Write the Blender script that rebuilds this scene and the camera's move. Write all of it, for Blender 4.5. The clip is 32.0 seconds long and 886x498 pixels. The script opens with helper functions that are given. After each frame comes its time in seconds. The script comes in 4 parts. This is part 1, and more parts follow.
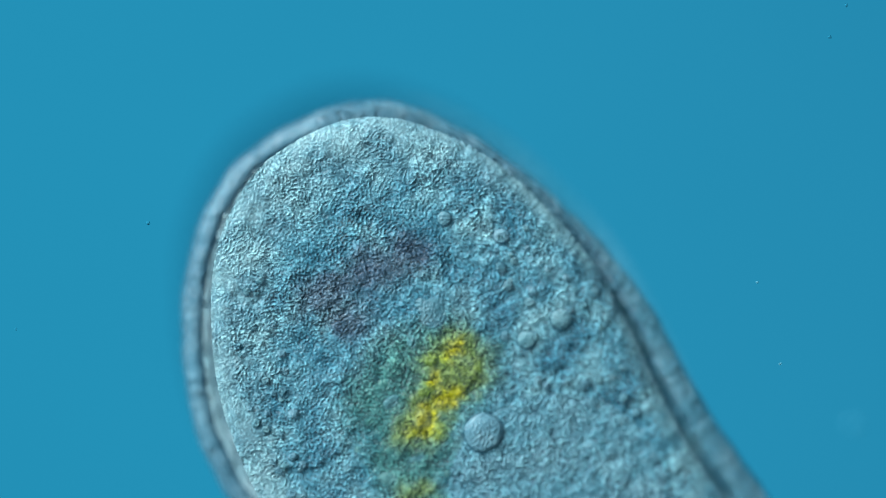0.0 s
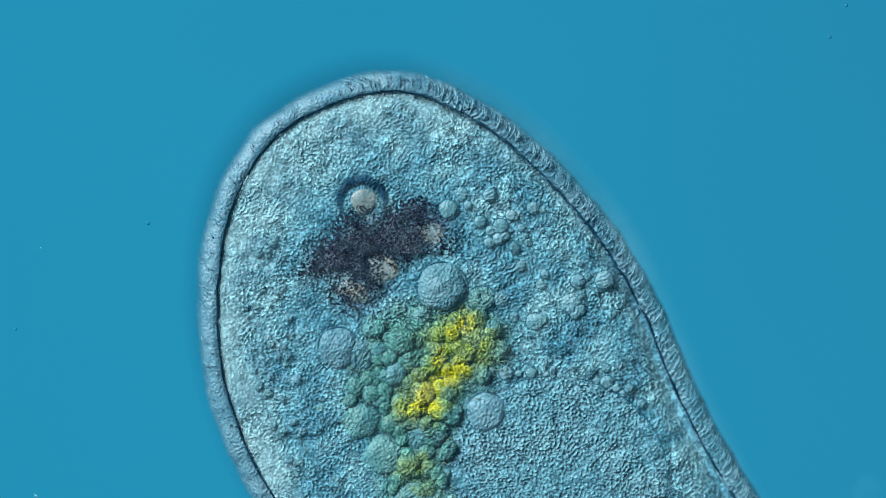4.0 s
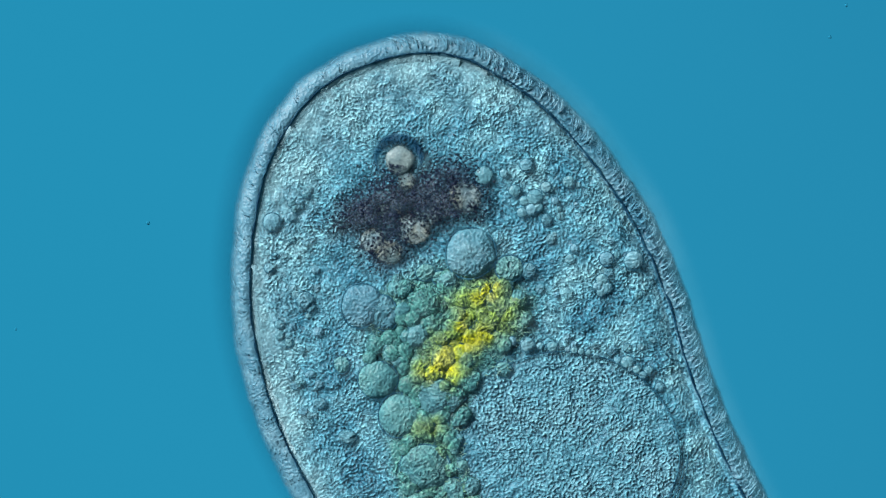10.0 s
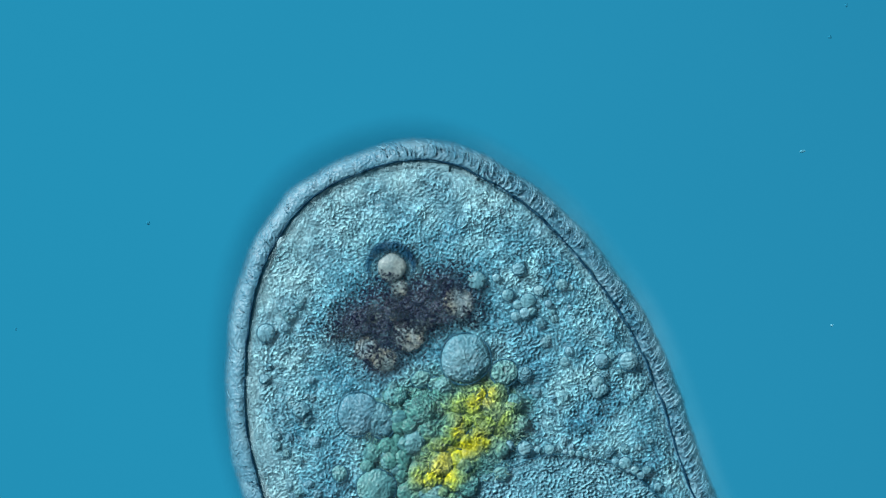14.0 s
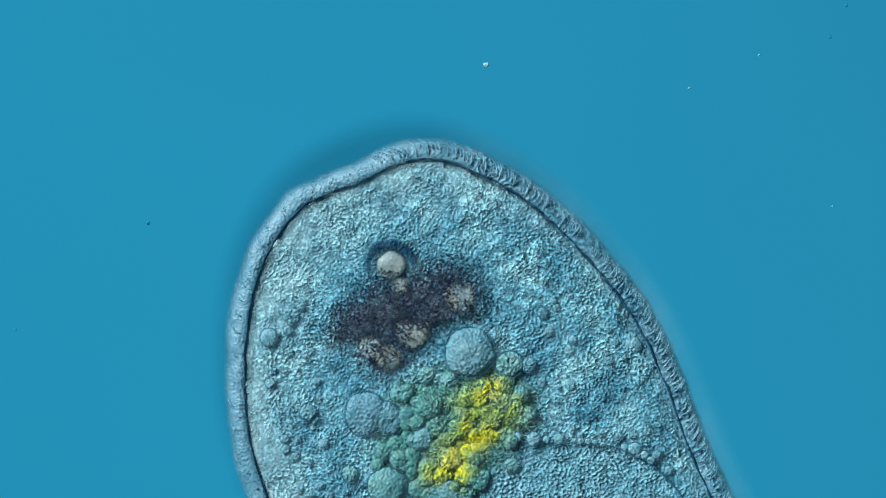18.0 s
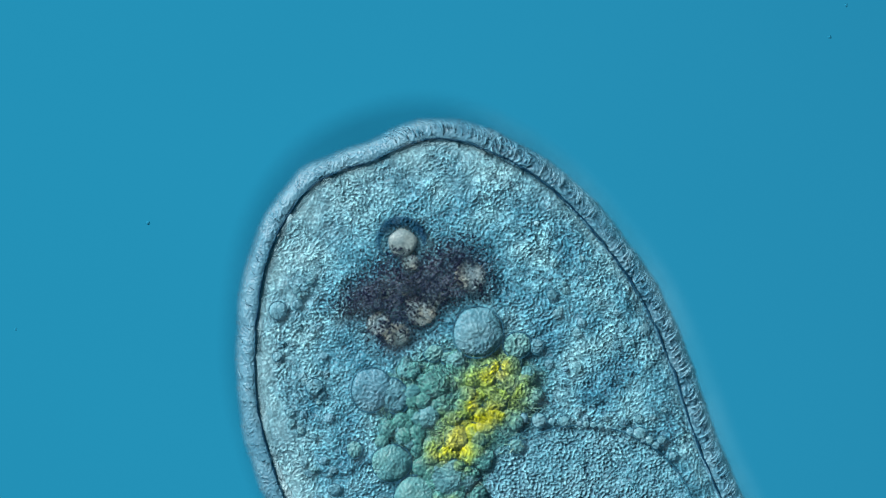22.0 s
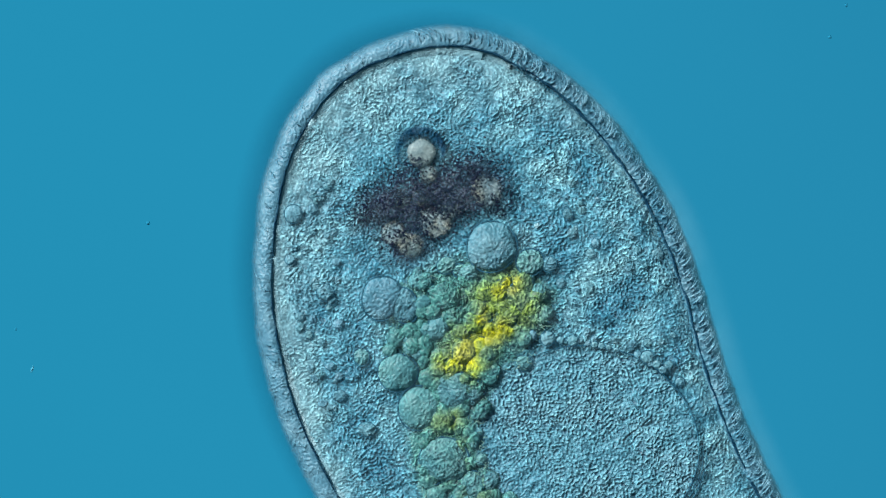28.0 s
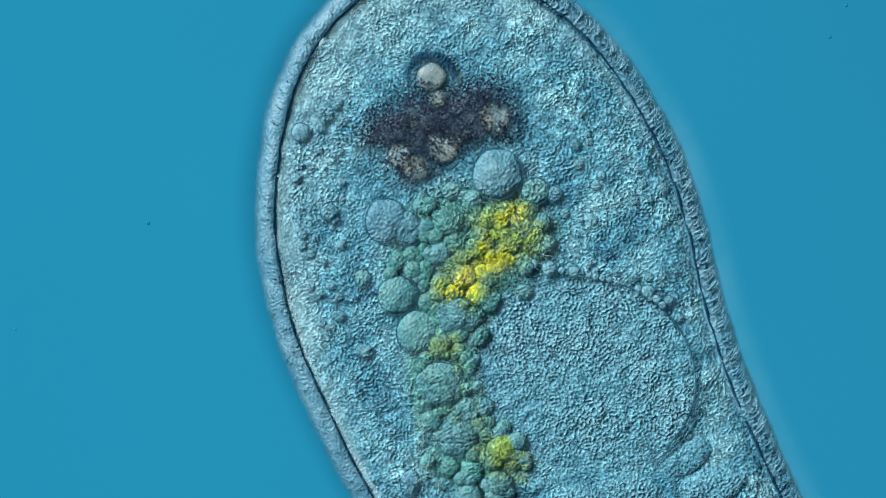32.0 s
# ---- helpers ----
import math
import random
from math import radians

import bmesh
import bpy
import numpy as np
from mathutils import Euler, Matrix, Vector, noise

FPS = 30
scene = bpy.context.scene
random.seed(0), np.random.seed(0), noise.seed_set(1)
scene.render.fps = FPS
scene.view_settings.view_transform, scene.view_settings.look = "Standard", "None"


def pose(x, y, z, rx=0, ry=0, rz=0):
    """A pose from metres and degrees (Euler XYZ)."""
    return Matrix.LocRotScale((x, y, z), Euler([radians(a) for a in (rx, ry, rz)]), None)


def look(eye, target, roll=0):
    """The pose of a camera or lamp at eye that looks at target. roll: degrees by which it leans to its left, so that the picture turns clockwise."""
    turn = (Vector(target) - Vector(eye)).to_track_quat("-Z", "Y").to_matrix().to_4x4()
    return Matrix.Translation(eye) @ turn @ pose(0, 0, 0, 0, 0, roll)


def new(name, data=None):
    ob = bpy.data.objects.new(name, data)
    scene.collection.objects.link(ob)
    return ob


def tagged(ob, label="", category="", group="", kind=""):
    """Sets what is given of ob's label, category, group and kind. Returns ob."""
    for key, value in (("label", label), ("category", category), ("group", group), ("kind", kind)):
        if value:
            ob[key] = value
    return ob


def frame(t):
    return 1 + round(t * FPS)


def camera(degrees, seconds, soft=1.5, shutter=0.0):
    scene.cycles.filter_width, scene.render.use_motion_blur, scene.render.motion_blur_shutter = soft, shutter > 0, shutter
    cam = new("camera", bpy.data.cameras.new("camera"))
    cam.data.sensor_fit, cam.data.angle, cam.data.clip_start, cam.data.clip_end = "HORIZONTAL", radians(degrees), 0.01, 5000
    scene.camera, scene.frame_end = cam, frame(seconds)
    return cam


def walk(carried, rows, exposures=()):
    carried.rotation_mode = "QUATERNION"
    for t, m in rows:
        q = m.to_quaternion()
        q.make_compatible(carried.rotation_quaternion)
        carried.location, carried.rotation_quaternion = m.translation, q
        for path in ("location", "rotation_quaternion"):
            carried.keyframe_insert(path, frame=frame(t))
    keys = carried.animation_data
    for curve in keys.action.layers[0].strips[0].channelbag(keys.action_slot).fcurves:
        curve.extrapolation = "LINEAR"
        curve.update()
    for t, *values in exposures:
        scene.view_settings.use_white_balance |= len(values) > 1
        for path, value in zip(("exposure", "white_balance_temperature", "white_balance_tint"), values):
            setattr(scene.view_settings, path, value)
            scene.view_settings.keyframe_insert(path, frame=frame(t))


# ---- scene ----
# A live flatworm under a microscope, built about 4000 times enlarged (1 m here is about 0.25 mm).
cam = camera(20, 32.0, soft=1.3)
DIST = 0.784 / math.tan(radians(10))
EYE = pose(0, 0, DIST)
walk(cam, [(0, EYE), (32, EYE)])
# the objective's shallow focus lies in the plane z = 0
cam.data.dof.use_dof = True
cam.data.dof.focus_distance = DIST
cam.data.dof.aperture_fstop = 0.13

# ---- light ----
world = bpy.data.worlds.new("world")
scene.world = world
world.use_nodes = True
world.node_tree.nodes["Background"].inputs["Color"].default_value = (0.26, 0.78, 1.0, 1)
world.node_tree.nodes["Background"].inputs["Strength"].default_value = 0.13
# side lamp added to imitate one-sided interference contrast; the field is lit from below
sun_data = bpy.data.lights.new("oblique_lamp", "SUN")
sun_data.energy, sun_data.angle, sun_data.color = 9.9, radians(42), (1.0, 0.97, 0.92)
sun = new("oblique_lamp", sun_data)
sun.matrix_world = look((-3.0, 2.8, 2.7), (0, 0, 0))
scene.view_settings.exposure = 0.0


# ---- materials ----
# the worm's own space carries the grain of all its tissues
worm = new("flatworm")
worm.empty_display_size = 0.1
tagged(worm, "translucent blue-grey ciliated flatworm with dark eye patch gliding in water", "flatworm")


def tree(name):
    m = bpy.data.materials.new(name)
    m.use_nodes = True
    t = m.node_tree
    t.nodes.clear()
    return m, t, t.nodes, t.links


def node(t, kind, inputs=None, **attrs):
    n = t.nodes.new(kind)
    for k, v in attrs.items():
        setattr(n, k, v)
    for k, v in (inputs or {}).items():
        n.inputs[k].default_value = v
    return n


def ramp(t, stops):
    n = t.nodes.new("ShaderNodeValToRGB")
    e = n.color_ramp.elements
    while len(e) < len(stops):
        e.new(0.5)
    for el, (p, c) in zip(e, stops):
        el.position, el.color = p, (*c, 1)
    return n


def mixrgb(t, fac, a, b, blend="MIX"):
    n = node(t, "ShaderNodeMix", data_type="RGBA", blend_type=blend)
    for sock, v in ((n.inputs[0], fac), (n.inputs[6], a), (n.inputs[7], b)):
        if isinstance(v, (int, float)):
            sock.default_value = v
        elif isinstance(v, tuple):
            sock.default_value = (*v, 1)
        else:
            t.links.new(v, sock)
    return n.outputs[2]


def group_field():
    """Where the gut's contents stain the tissue: green, lime and yellow shares over the worm's plan."""
    g = bpy.data.node_groups.new("gut_stain", "ShaderNodeTree")
    g.interface.new_socket("Vector", in_out="INPUT", socket_type="NodeSocketVector")
    for n in ("green", "lime", "yellow", "purple"):
        g.interface.new_socket(n, in_out="OUTPUT", socket_type="NodeSocketFloat")
    gi, go = g.nodes.new("NodeGroupInput"), g.nodes.new("NodeGroupOutput")
    warped = gi.outputs[0]
    for scale, size in ((16.0, 0.060), (70.0, 0.024)):
        n = node(g, "ShaderNodeTexNoise", {"Scale": scale, "Detail": 1.0})
        g.links.new(gi.outputs[0], n.inputs["Vector"])
        k = node(g, "ShaderNodeVectorMath", {1: (0.5, 0.5, 0.5)}, operation="SUBTRACT")
        g.links.new(n.outputs["Color"], k.inputs[0])
        m = node(g, "ShaderNodeVectorMath", {1: (size, size, 0)}, operation="MULTIPLY_ADD")
        g.links.new(k.outputs[0], m.inputs[0])
        g.links.new(warped, m.inputs[2])
        warped = m.outputs[0]
    stains = (
        ((830, 562, 162, 112, 20, 0.62, 1.2), (790, 690, 105, 95, 0, 0.4, 1.15), (790, 800, 75, 110, 10, 0.4, 1.2), (850, 930, 95, 100, 30, 0.4, 1.2)),
        ((895, 540, 88, 75, 10, 0.45, 1.1), (830, 615, 88, 52, 38, 0.5, 1.15), (785, 748, 46, 32, 0, 0.0, 1.2), (800, 815, 44, 60, 10, -0.6, 1.2), (845, 885, 44, 46, 0, -0.6, 1.2), (905, 935, 58, 44, -20, 0.2, 1.2)),
        ((880, 588, 34, 28, 30, 0.2, 1.25), (828, 626, 46, 24, 36, 0.2, 1.25), (900, 512, 26, 20, 20, 0.0, 1.2), (856, 560, 18, 24, 0, 0.0, 1.2)),
        ((700, 372, 92, 44, 12, 0.3, 1.2), (775, 350, 95, 55, 10, 0.3, 1.2), (848, 325, 62, 58, 0, 0.3, 1.2), (722, 425, 56, 44, 0, 0.3, 1.2)))
    for out, blobs in zip(go.inputs, stains):
        total = None
        for x, y, rx, ry, turn, full, none in blobs:
            mp = node(g, "ShaderNodeMapping", {"Location": ((x - 784) / 1000, (441 - y) / 1000, 0), "Rotation": (0, 0, radians(turn)), "Scale": (rx / 1000, ry / 1000, 1000)}, vector_type="TEXTURE")
            g.links.new(warped, mp.inputs["Vector"])
            le = node(g, "ShaderNodeVectorMath", operation="LENGTH")
            g.links.new(mp.outputs[0], le.inputs[0])
            mr = node(g, "ShaderNodeMapRange", {"From Min": none, "From Max": full}, interpolation_type="SMOOTHSTEP")
            g.links.new(le.outputs["Value"], mr.inputs["Value"])
            if total is None:
                total = mr.outputs[0]
            else:
                mx = node(g, "ShaderNodeMath", operation="MAXIMUM")
                g.links.new(total, mx.inputs[0])
                g.links.new(mr.outputs[0], mx.inputs[1])
                total = mx.outputs[0]
        g.links.new(total, out)
    return g


GUT_STAIN = group_field()


def wet(name, dark, mid, light, fine=190.0, coarse=14.0, relief=0.0045, curl=0.35, beads=0.0, bead=135.0, rip=0.7, wave=136.0, run=0.35, lumps=3.0, lump=30.0, tone=0.45, hi=1.7, rough=0.42, spec=0.3,
        alpha=None, soft=None, taper=None, vary=0.0, stain=0.0, pale=None):
    """Wet living tissue: mottled colour, with fine grains, threads and lumps in relief."""
    m, t, ns, ln = tree(name)
    co = node(t, "ShaderNodeTexCoord")
    co.object = worm
    here = co.outputs["Object"]
    out = node(t, "ShaderNodeOutputMaterial")
    pr = node(t, "ShaderNodeBsdfPrincipled", {"Roughness": rough, "IOR": 1.38, "Specular IOR Level": spec})

    def math_(op, a, b, c=None):
        n = node(t, "ShaderNodeMath", operation=op)
        for i, v in enumerate((a, b, c)):
            if v is None:
                continue
            if isinstance(v, (int, float)):
                n.inputs[i].default_value = v
            else:
                ln.new(v, n.inputs[i])
        return n.outputs[0]

    def noise_(scale, detail=0.0, distortion=0.0):
        n = node(t, "ShaderNodeTexNoise", {"Scale": scale, "Detail": detail, "Roughness": 0.5, "Distortion": distortion})
        ln.new(here, n.inputs["Vector"])
        return n.outputs[0]

    def range_(v, a, b, lo=0.0, top=1.0, kind="SMOOTHSTEP"):
        n = node(t, "ShaderNodeMapRange", {"From Min": a, "From Max": b, "To Min": lo, "To Max": top}, interpolation_type=kind)
        ln.new(v, n.inputs["Value"])
        return n.outputs[0]

    big = noise_(coarse, 3.0)
    grain = noise_(fine, 0.0, 0.6)
    # rounded ripples that follow a slowly turning direction
    gab = node(t, "ShaderNodeTexGabor", {"Scale": wave / 2.0, "Frequency": 2.0, "Anisotropy": run}, gabor_type="2D")
    ln.new(here, gab.inputs["Vector"])
    ln.new(math_("MULTIPLY", noise_(14.0, 1.0), 12.0), gab.inputs["Orientation"])
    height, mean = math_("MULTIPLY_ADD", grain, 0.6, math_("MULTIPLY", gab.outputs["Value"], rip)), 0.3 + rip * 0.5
    if curl:
        squig = math_("ABSOLUTE", math_("SUBTRACT", noise_(fine * 0.5, 0.0, 0.9), 0.5), 0.0)
        # threads lie thick in some places and are missing in others
        height = math_("MULTIPLY_ADD", math_("MULTIPLY", range_(squig, 0.0, 0.13, 1.0, 0.0), range_(noise_(11.0, 1.0), 0.38, 0.6)), curl, height)
        mean += curl * 0.25
    if beads:
        v = node(t, "ShaderNodeTexVoronoi", {"Scale": bead, "Smoothness": 0.6}, feature="SMOOTH_F1")
        ln.new(here, v.inputs["Vector"])
        height = math_("MULTIPLY_ADD", v.outputs["Distance"], -beads, height)
        mean -= beads * 0.45
    full = math_("MULTIPLY_ADD", noise_(lump, 1.0, 0.3), lumps, height) if lumps else height
    bump = node(t, "ShaderNodeBump", {"Distance": relief})
    ln.new(full, bump.inputs["Height"])
    power = range_(noise_(9.0, 1.0), 0.36, 0.64, 0.75, 1.2)
    c1 = ramp(t, [(0.34, dark), (0.5, mid), (0.66, light)])
    ln.new(big, c1.inputs[0])
    col = c1.outputs[0]
    if pale:
        # clear tissue along the margin: paler and smoother
        at = node(t, "ShaderNodeAttribute", attribute_name="margin")
        share = math_("MULTIPLY", at.outputs["Fac"], range_(noise_(18.0, 2.0), 0.25, 0.7, 1.0, 0.45))
        col = mixrgb(t, share, col, pale)
        power = math_("MULTIPLY", power, math_("MULTIPLY_ADD", share, -0.75, 1.0))
    if stain:
        g = t.nodes.new("ShaderNodeGroup")
        g.node_tree = GUT_STAIN
        ln.new(here, g.inputs[0])
        shift = None
        if vary:
            oi = node(t, "ShaderNodeObjectInfo")
            shift = range_(oi.outputs["Random"], 0.0, 1.0, 0.6, 1.25, "LINEAR")
        for name_, tint in (("green", (0.046, 0.178, 0.165)), ("lime", (0.15, 0.225, 0.045)), ("yellow", (0.35, 0.34, 0.003)), ("purple", (0.045, 0.060, 0.115))):
            f = math_("MULTIPLY", g.outputs[name_], stain * (0.85 if name_ == "purple" else 1.0))
            if shift is not None:
                f = math_("MINIMUM", math_("MULTIPLY", f, shift), 1.0)
            col = mixrgb(t, f, col, tint)
    ln.new(power, bump.inputs["Strength"])
    ln.new(bump.outputs[0], pr.inputs["Normal"])
    # shade of the relief painted into the colour: grooves darkened, crests lightened
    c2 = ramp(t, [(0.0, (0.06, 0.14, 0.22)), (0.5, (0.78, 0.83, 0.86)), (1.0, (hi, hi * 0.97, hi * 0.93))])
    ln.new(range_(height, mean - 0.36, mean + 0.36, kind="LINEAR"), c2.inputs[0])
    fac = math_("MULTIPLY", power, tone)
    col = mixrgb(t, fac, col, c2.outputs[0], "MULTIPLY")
    if vary:
        oi = node(t, "ShaderNodeObjectInfo")
        hv = node(t, "ShaderNodeHueSaturation")
        ln.new(range_(oi.outputs["Random"], 0, 1, 0.5 - vary * 0.02, 0.5 + vary * 0.02, "LINEAR"), hv.inputs["Hue"])
        ln.new(range_(oi.outputs["Random"], 0, 1, 1 - vary * 0.2, 1 + vary * 0.2, "LINEAR"), hv.inputs["Value"])
        ln.new(col, hv.inputs["Color"])
        col = hv.outputs[0]
    ln.new(col, pr.inputs["Base Color"])
    see = None
    if alpha is not None:
        see = range_(grain, 0.38, 0.62, *alpha)
    if soft is not None:
        # a round body thins out towards its rim
        own = node(t, "ShaderNodeTexCoord")
        sp = node(t, "ShaderNodeSeparateXYZ")
        ln.new(own.outputs["Object"], sp.inputs[0])
        see = range_(sp.outputs[2], *soft)
    if taper is not None:
        at = node(t, "ShaderNodeAttribute", attribute_name="reach")
        see = range_(at.outputs["Fac"], taper[0], taper[1], 1.0, 0.0, "LINEAR" if taper[0] < 0 else "SMOOTHSTEP")
    if see is not None:
        ln.new(see, pr.inputs["Alpha"])
    ln.new(pr.outputs[0], out.inputs[0])
    return m


def pigment_material():
    """Grains of dark pigment, dense in the middle of the patch and scattered at its border."""
    m, t, ns, ln = tree("pigment")
    co = node(t, "ShaderNodeTexCoord")
    co.object = worm
    out = node(t, "ShaderNodeOutputMaterial")
    pr = node(t, "ShaderNodeBsdfPrincipled", {"Roughness": 0.5, "IOR": 1.38, "Specular IOR Level": 0.04})
    at = node(t, "ShaderNodeAttribute", attribute_name="crowding")
    g1 = node(t, "ShaderNodeTexNoise", {"Scale": 225.0, "Detail": 0.0, "Distortion": 0.6})
    g2 = node(t, "ShaderNodeTexNoise", {"Scale": 40.0, "Detail": 1.0})
    for n in (g1, g2):
        ln.new(co.outputs["Object"], n.inputs["Vector"])
    add = node(t, "ShaderNodeMath", {1: 0.78}, operation="MULTIPLY_ADD")
    ln.new(at.outputs["Fac"], add.inputs[0])
    sharp = node(t, "ShaderNodeMath", {1: 3.0, 2: -1.15}, operation="MULTIPLY_ADD")
    ln.new(g1.outputs[0], sharp.inputs[0])
    ln.new(sharp.outputs[0], add.inputs[2])
    low = node(t, "ShaderNodeMath", {1: 0.35}, operation="MULTIPLY_ADD")
    ln.new(g2.outputs[0], low.inputs[0])
    ln.new(add.outputs[0], low.inputs[2])
    al = node(t, "ShaderNodeMapRange", {"From Min": 0.93, "From Max": 1.16, "To Min": 0.0, "To Max": 0.95}, interpolation_type="SMOOTHSTEP")
    ln.new(low.outputs[0], al.inputs["Value"])
    fade = node(t, "ShaderNodeMapRange", {"From Min": 0.0, "From Max": 0.3}, interpolation_type="SMOOTHSTEP")
    ln.new(at.outputs["Fac"], fade.inputs["Value"])
    both = node(t, "ShaderNodeMath", operation="MULTIPLY")
    ln.new(al.outputs[0], both.inputs[0])
    ln.new(fade.outputs[0], both.inputs[1])
    ln.new(both.outputs[0], pr.inputs["Alpha"])
    c = ramp(t, [(0.40, (0.17, 0.22, 0.26)), (0.48, (0.026, 0.036, 0.074)), (0.56, (0.002, 0.005, 0.018))])
    ln.new(g1.outputs[0], c.inputs[0])
    ln.new(c.outputs[0], pr.inputs["Base Color"])
    bump = node(t, "ShaderNodeBump", {"Distance": 0.004, "Strength": 1.0})
    ln.new(g1.outputs[0], bump.inputs["Height"])
    ln.new(bump.outputs[0], pr.inputs["Normal"])
    ln.new(pr.outputs[0], out.inputs[0])
    return m


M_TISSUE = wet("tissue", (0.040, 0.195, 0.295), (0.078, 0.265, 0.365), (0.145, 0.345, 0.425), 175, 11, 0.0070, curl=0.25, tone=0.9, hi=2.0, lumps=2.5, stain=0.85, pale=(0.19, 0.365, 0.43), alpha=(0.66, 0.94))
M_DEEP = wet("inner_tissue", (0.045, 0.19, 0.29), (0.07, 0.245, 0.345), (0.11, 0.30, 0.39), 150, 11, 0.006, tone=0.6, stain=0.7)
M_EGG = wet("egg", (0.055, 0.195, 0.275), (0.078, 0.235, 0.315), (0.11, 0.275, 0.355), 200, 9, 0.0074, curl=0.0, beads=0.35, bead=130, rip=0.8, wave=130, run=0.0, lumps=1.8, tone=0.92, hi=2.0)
M_SKIN = wet("dorsal_skin", (0.10, 0.27, 0.36), (0.16, 0.33, 0.41), (0.24, 0.40, 0.46), 90, 14, 0.007, alpha=(0.0, 0.06))
# underside skin, a darker blue than the inner tissue
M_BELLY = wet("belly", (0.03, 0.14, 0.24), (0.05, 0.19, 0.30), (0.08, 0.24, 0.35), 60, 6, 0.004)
# near-black veil that paints the dark halo round the body
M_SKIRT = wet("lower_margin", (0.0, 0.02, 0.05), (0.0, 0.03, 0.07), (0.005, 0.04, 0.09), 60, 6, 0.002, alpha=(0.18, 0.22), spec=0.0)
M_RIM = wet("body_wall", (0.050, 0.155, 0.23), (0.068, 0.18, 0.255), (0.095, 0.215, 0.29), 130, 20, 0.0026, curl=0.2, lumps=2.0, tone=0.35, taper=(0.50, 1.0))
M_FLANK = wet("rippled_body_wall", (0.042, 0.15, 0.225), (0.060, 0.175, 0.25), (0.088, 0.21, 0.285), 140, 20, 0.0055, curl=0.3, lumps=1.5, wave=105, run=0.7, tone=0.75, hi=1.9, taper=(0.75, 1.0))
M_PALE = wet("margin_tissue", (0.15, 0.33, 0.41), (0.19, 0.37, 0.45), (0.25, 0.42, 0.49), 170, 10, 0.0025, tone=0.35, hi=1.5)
M_CILIA = wet("cilia", (0.05, 0.19, 0.29), (0.09, 0.25, 0.35), (0.16, 0.33, 0.43), 160, 20, 0.001, rough=0.3, tone=0.2)
M_LINE = wet("basement_membrane", (0.003, 0.022, 0.048), (0.006, 0.034, 0.066), (0.016, 0.065, 0.105), 90, 30, 0.002, spec=0.03)
# thin pale veil that paints the bright halo outside the right flank
M_HAZE = wet("cilia_haze", (0.06, 0.26, 0.36), (0.09, 0.30, 0.40), (0.13, 0.34, 0.44), 60, 8, 0.001, tone=0.1, spec=0.0, taper=(-6.5, 1.0))
M_EDGE = wet("vesicle_membrane", (0.010, 0.055, 0.095), (0.016, 0.08, 0.13), (0.03, 0.12, 0.17), 90, 30, 0.001, spec=0.1)
M_RIND = wet("gut_cell_membrane", (0.014, 0.06, 0.06), (0.022, 0.085, 0.075), (0.045, 0.13, 0.10), 90, 30, 0.001, spec=0.1)
M_PIG = pigment_material()
M_GRAIN = wet("pigment_grain", (0.004, 0.006, 0.020), (0.008, 0.010, 0.028), (0.018, 0.018, 0.040), 120, 40, 0.001, spec=0.2)
M_LENS = wet("eye_lens", (0.085, 0.15, 0.175), (0.125, 0.19, 0.21), (0.18, 0.245, 0.255), 190, 40, 0.0010, rough=0.35, lumps=0.8, tone=0.4, soft=(0.0, 0.7, 0.0, 1.0))
M_CAPS = wet("lens_capsule", (0.002, 0.020, 0.050), (0.004, 0.032, 0.070), (0.014, 0.075, 0.13), 150, 18, 0.006, spec=0.05, taper=(0.38, 1.0))
M_OCHRE = wet("ochre_globule", (0.13, 0.22, 0.26), (0.20, 0.28, 0.30), (0.32, 0.34, 0.29), 220, 30, 0.004, vary=0.5, soft=(0.0, 1.0, 0.0, 0.9))
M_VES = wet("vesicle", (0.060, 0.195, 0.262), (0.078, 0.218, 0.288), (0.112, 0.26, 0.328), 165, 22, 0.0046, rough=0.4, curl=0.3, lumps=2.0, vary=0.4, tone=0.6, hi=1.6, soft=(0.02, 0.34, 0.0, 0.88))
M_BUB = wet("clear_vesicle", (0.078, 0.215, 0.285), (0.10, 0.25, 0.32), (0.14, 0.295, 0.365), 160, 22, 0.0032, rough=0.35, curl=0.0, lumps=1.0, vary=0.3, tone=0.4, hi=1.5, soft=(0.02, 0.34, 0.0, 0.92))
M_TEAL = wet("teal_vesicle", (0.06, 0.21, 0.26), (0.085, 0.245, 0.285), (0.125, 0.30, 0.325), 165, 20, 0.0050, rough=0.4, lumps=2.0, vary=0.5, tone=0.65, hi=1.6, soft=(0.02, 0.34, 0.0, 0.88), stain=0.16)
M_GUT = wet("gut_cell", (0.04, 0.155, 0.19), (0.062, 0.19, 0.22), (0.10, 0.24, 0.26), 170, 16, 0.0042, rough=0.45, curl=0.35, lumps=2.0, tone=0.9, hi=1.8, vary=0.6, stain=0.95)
M_PALETHREAD = wet("gut_thread", (0.12, 0.26, 0.24), (0.17, 0.30, 0.26), (0.24, 0.36, 0.29), 140, 18, 0.001, stain=0.75, tone=0.2)
M_CLEAR = wet("clear_bleb", (0.02, 0.22, 0.36), (0.04, 0.25, 0.38), (0.07, 0.29, 0.42), 60, 20, 0.001, tone=0.1, soft=(0.0, 0.03, 0.0, 0.22))
M_DUST = wet("dust", (0.010, 0.135, 0.235), (0.011, 0.145, 0.25), (0.012, 0.155, 0.265), 150, 30, 0.001, tone=0.2, spec=0.0)
M_BIT = wet("debris", (0.03, 0.20, 0.31), (0.07, 0.27, 0.38), (0.16, 0.38, 0.49), 150, 30, 0.001, spec=0.05)


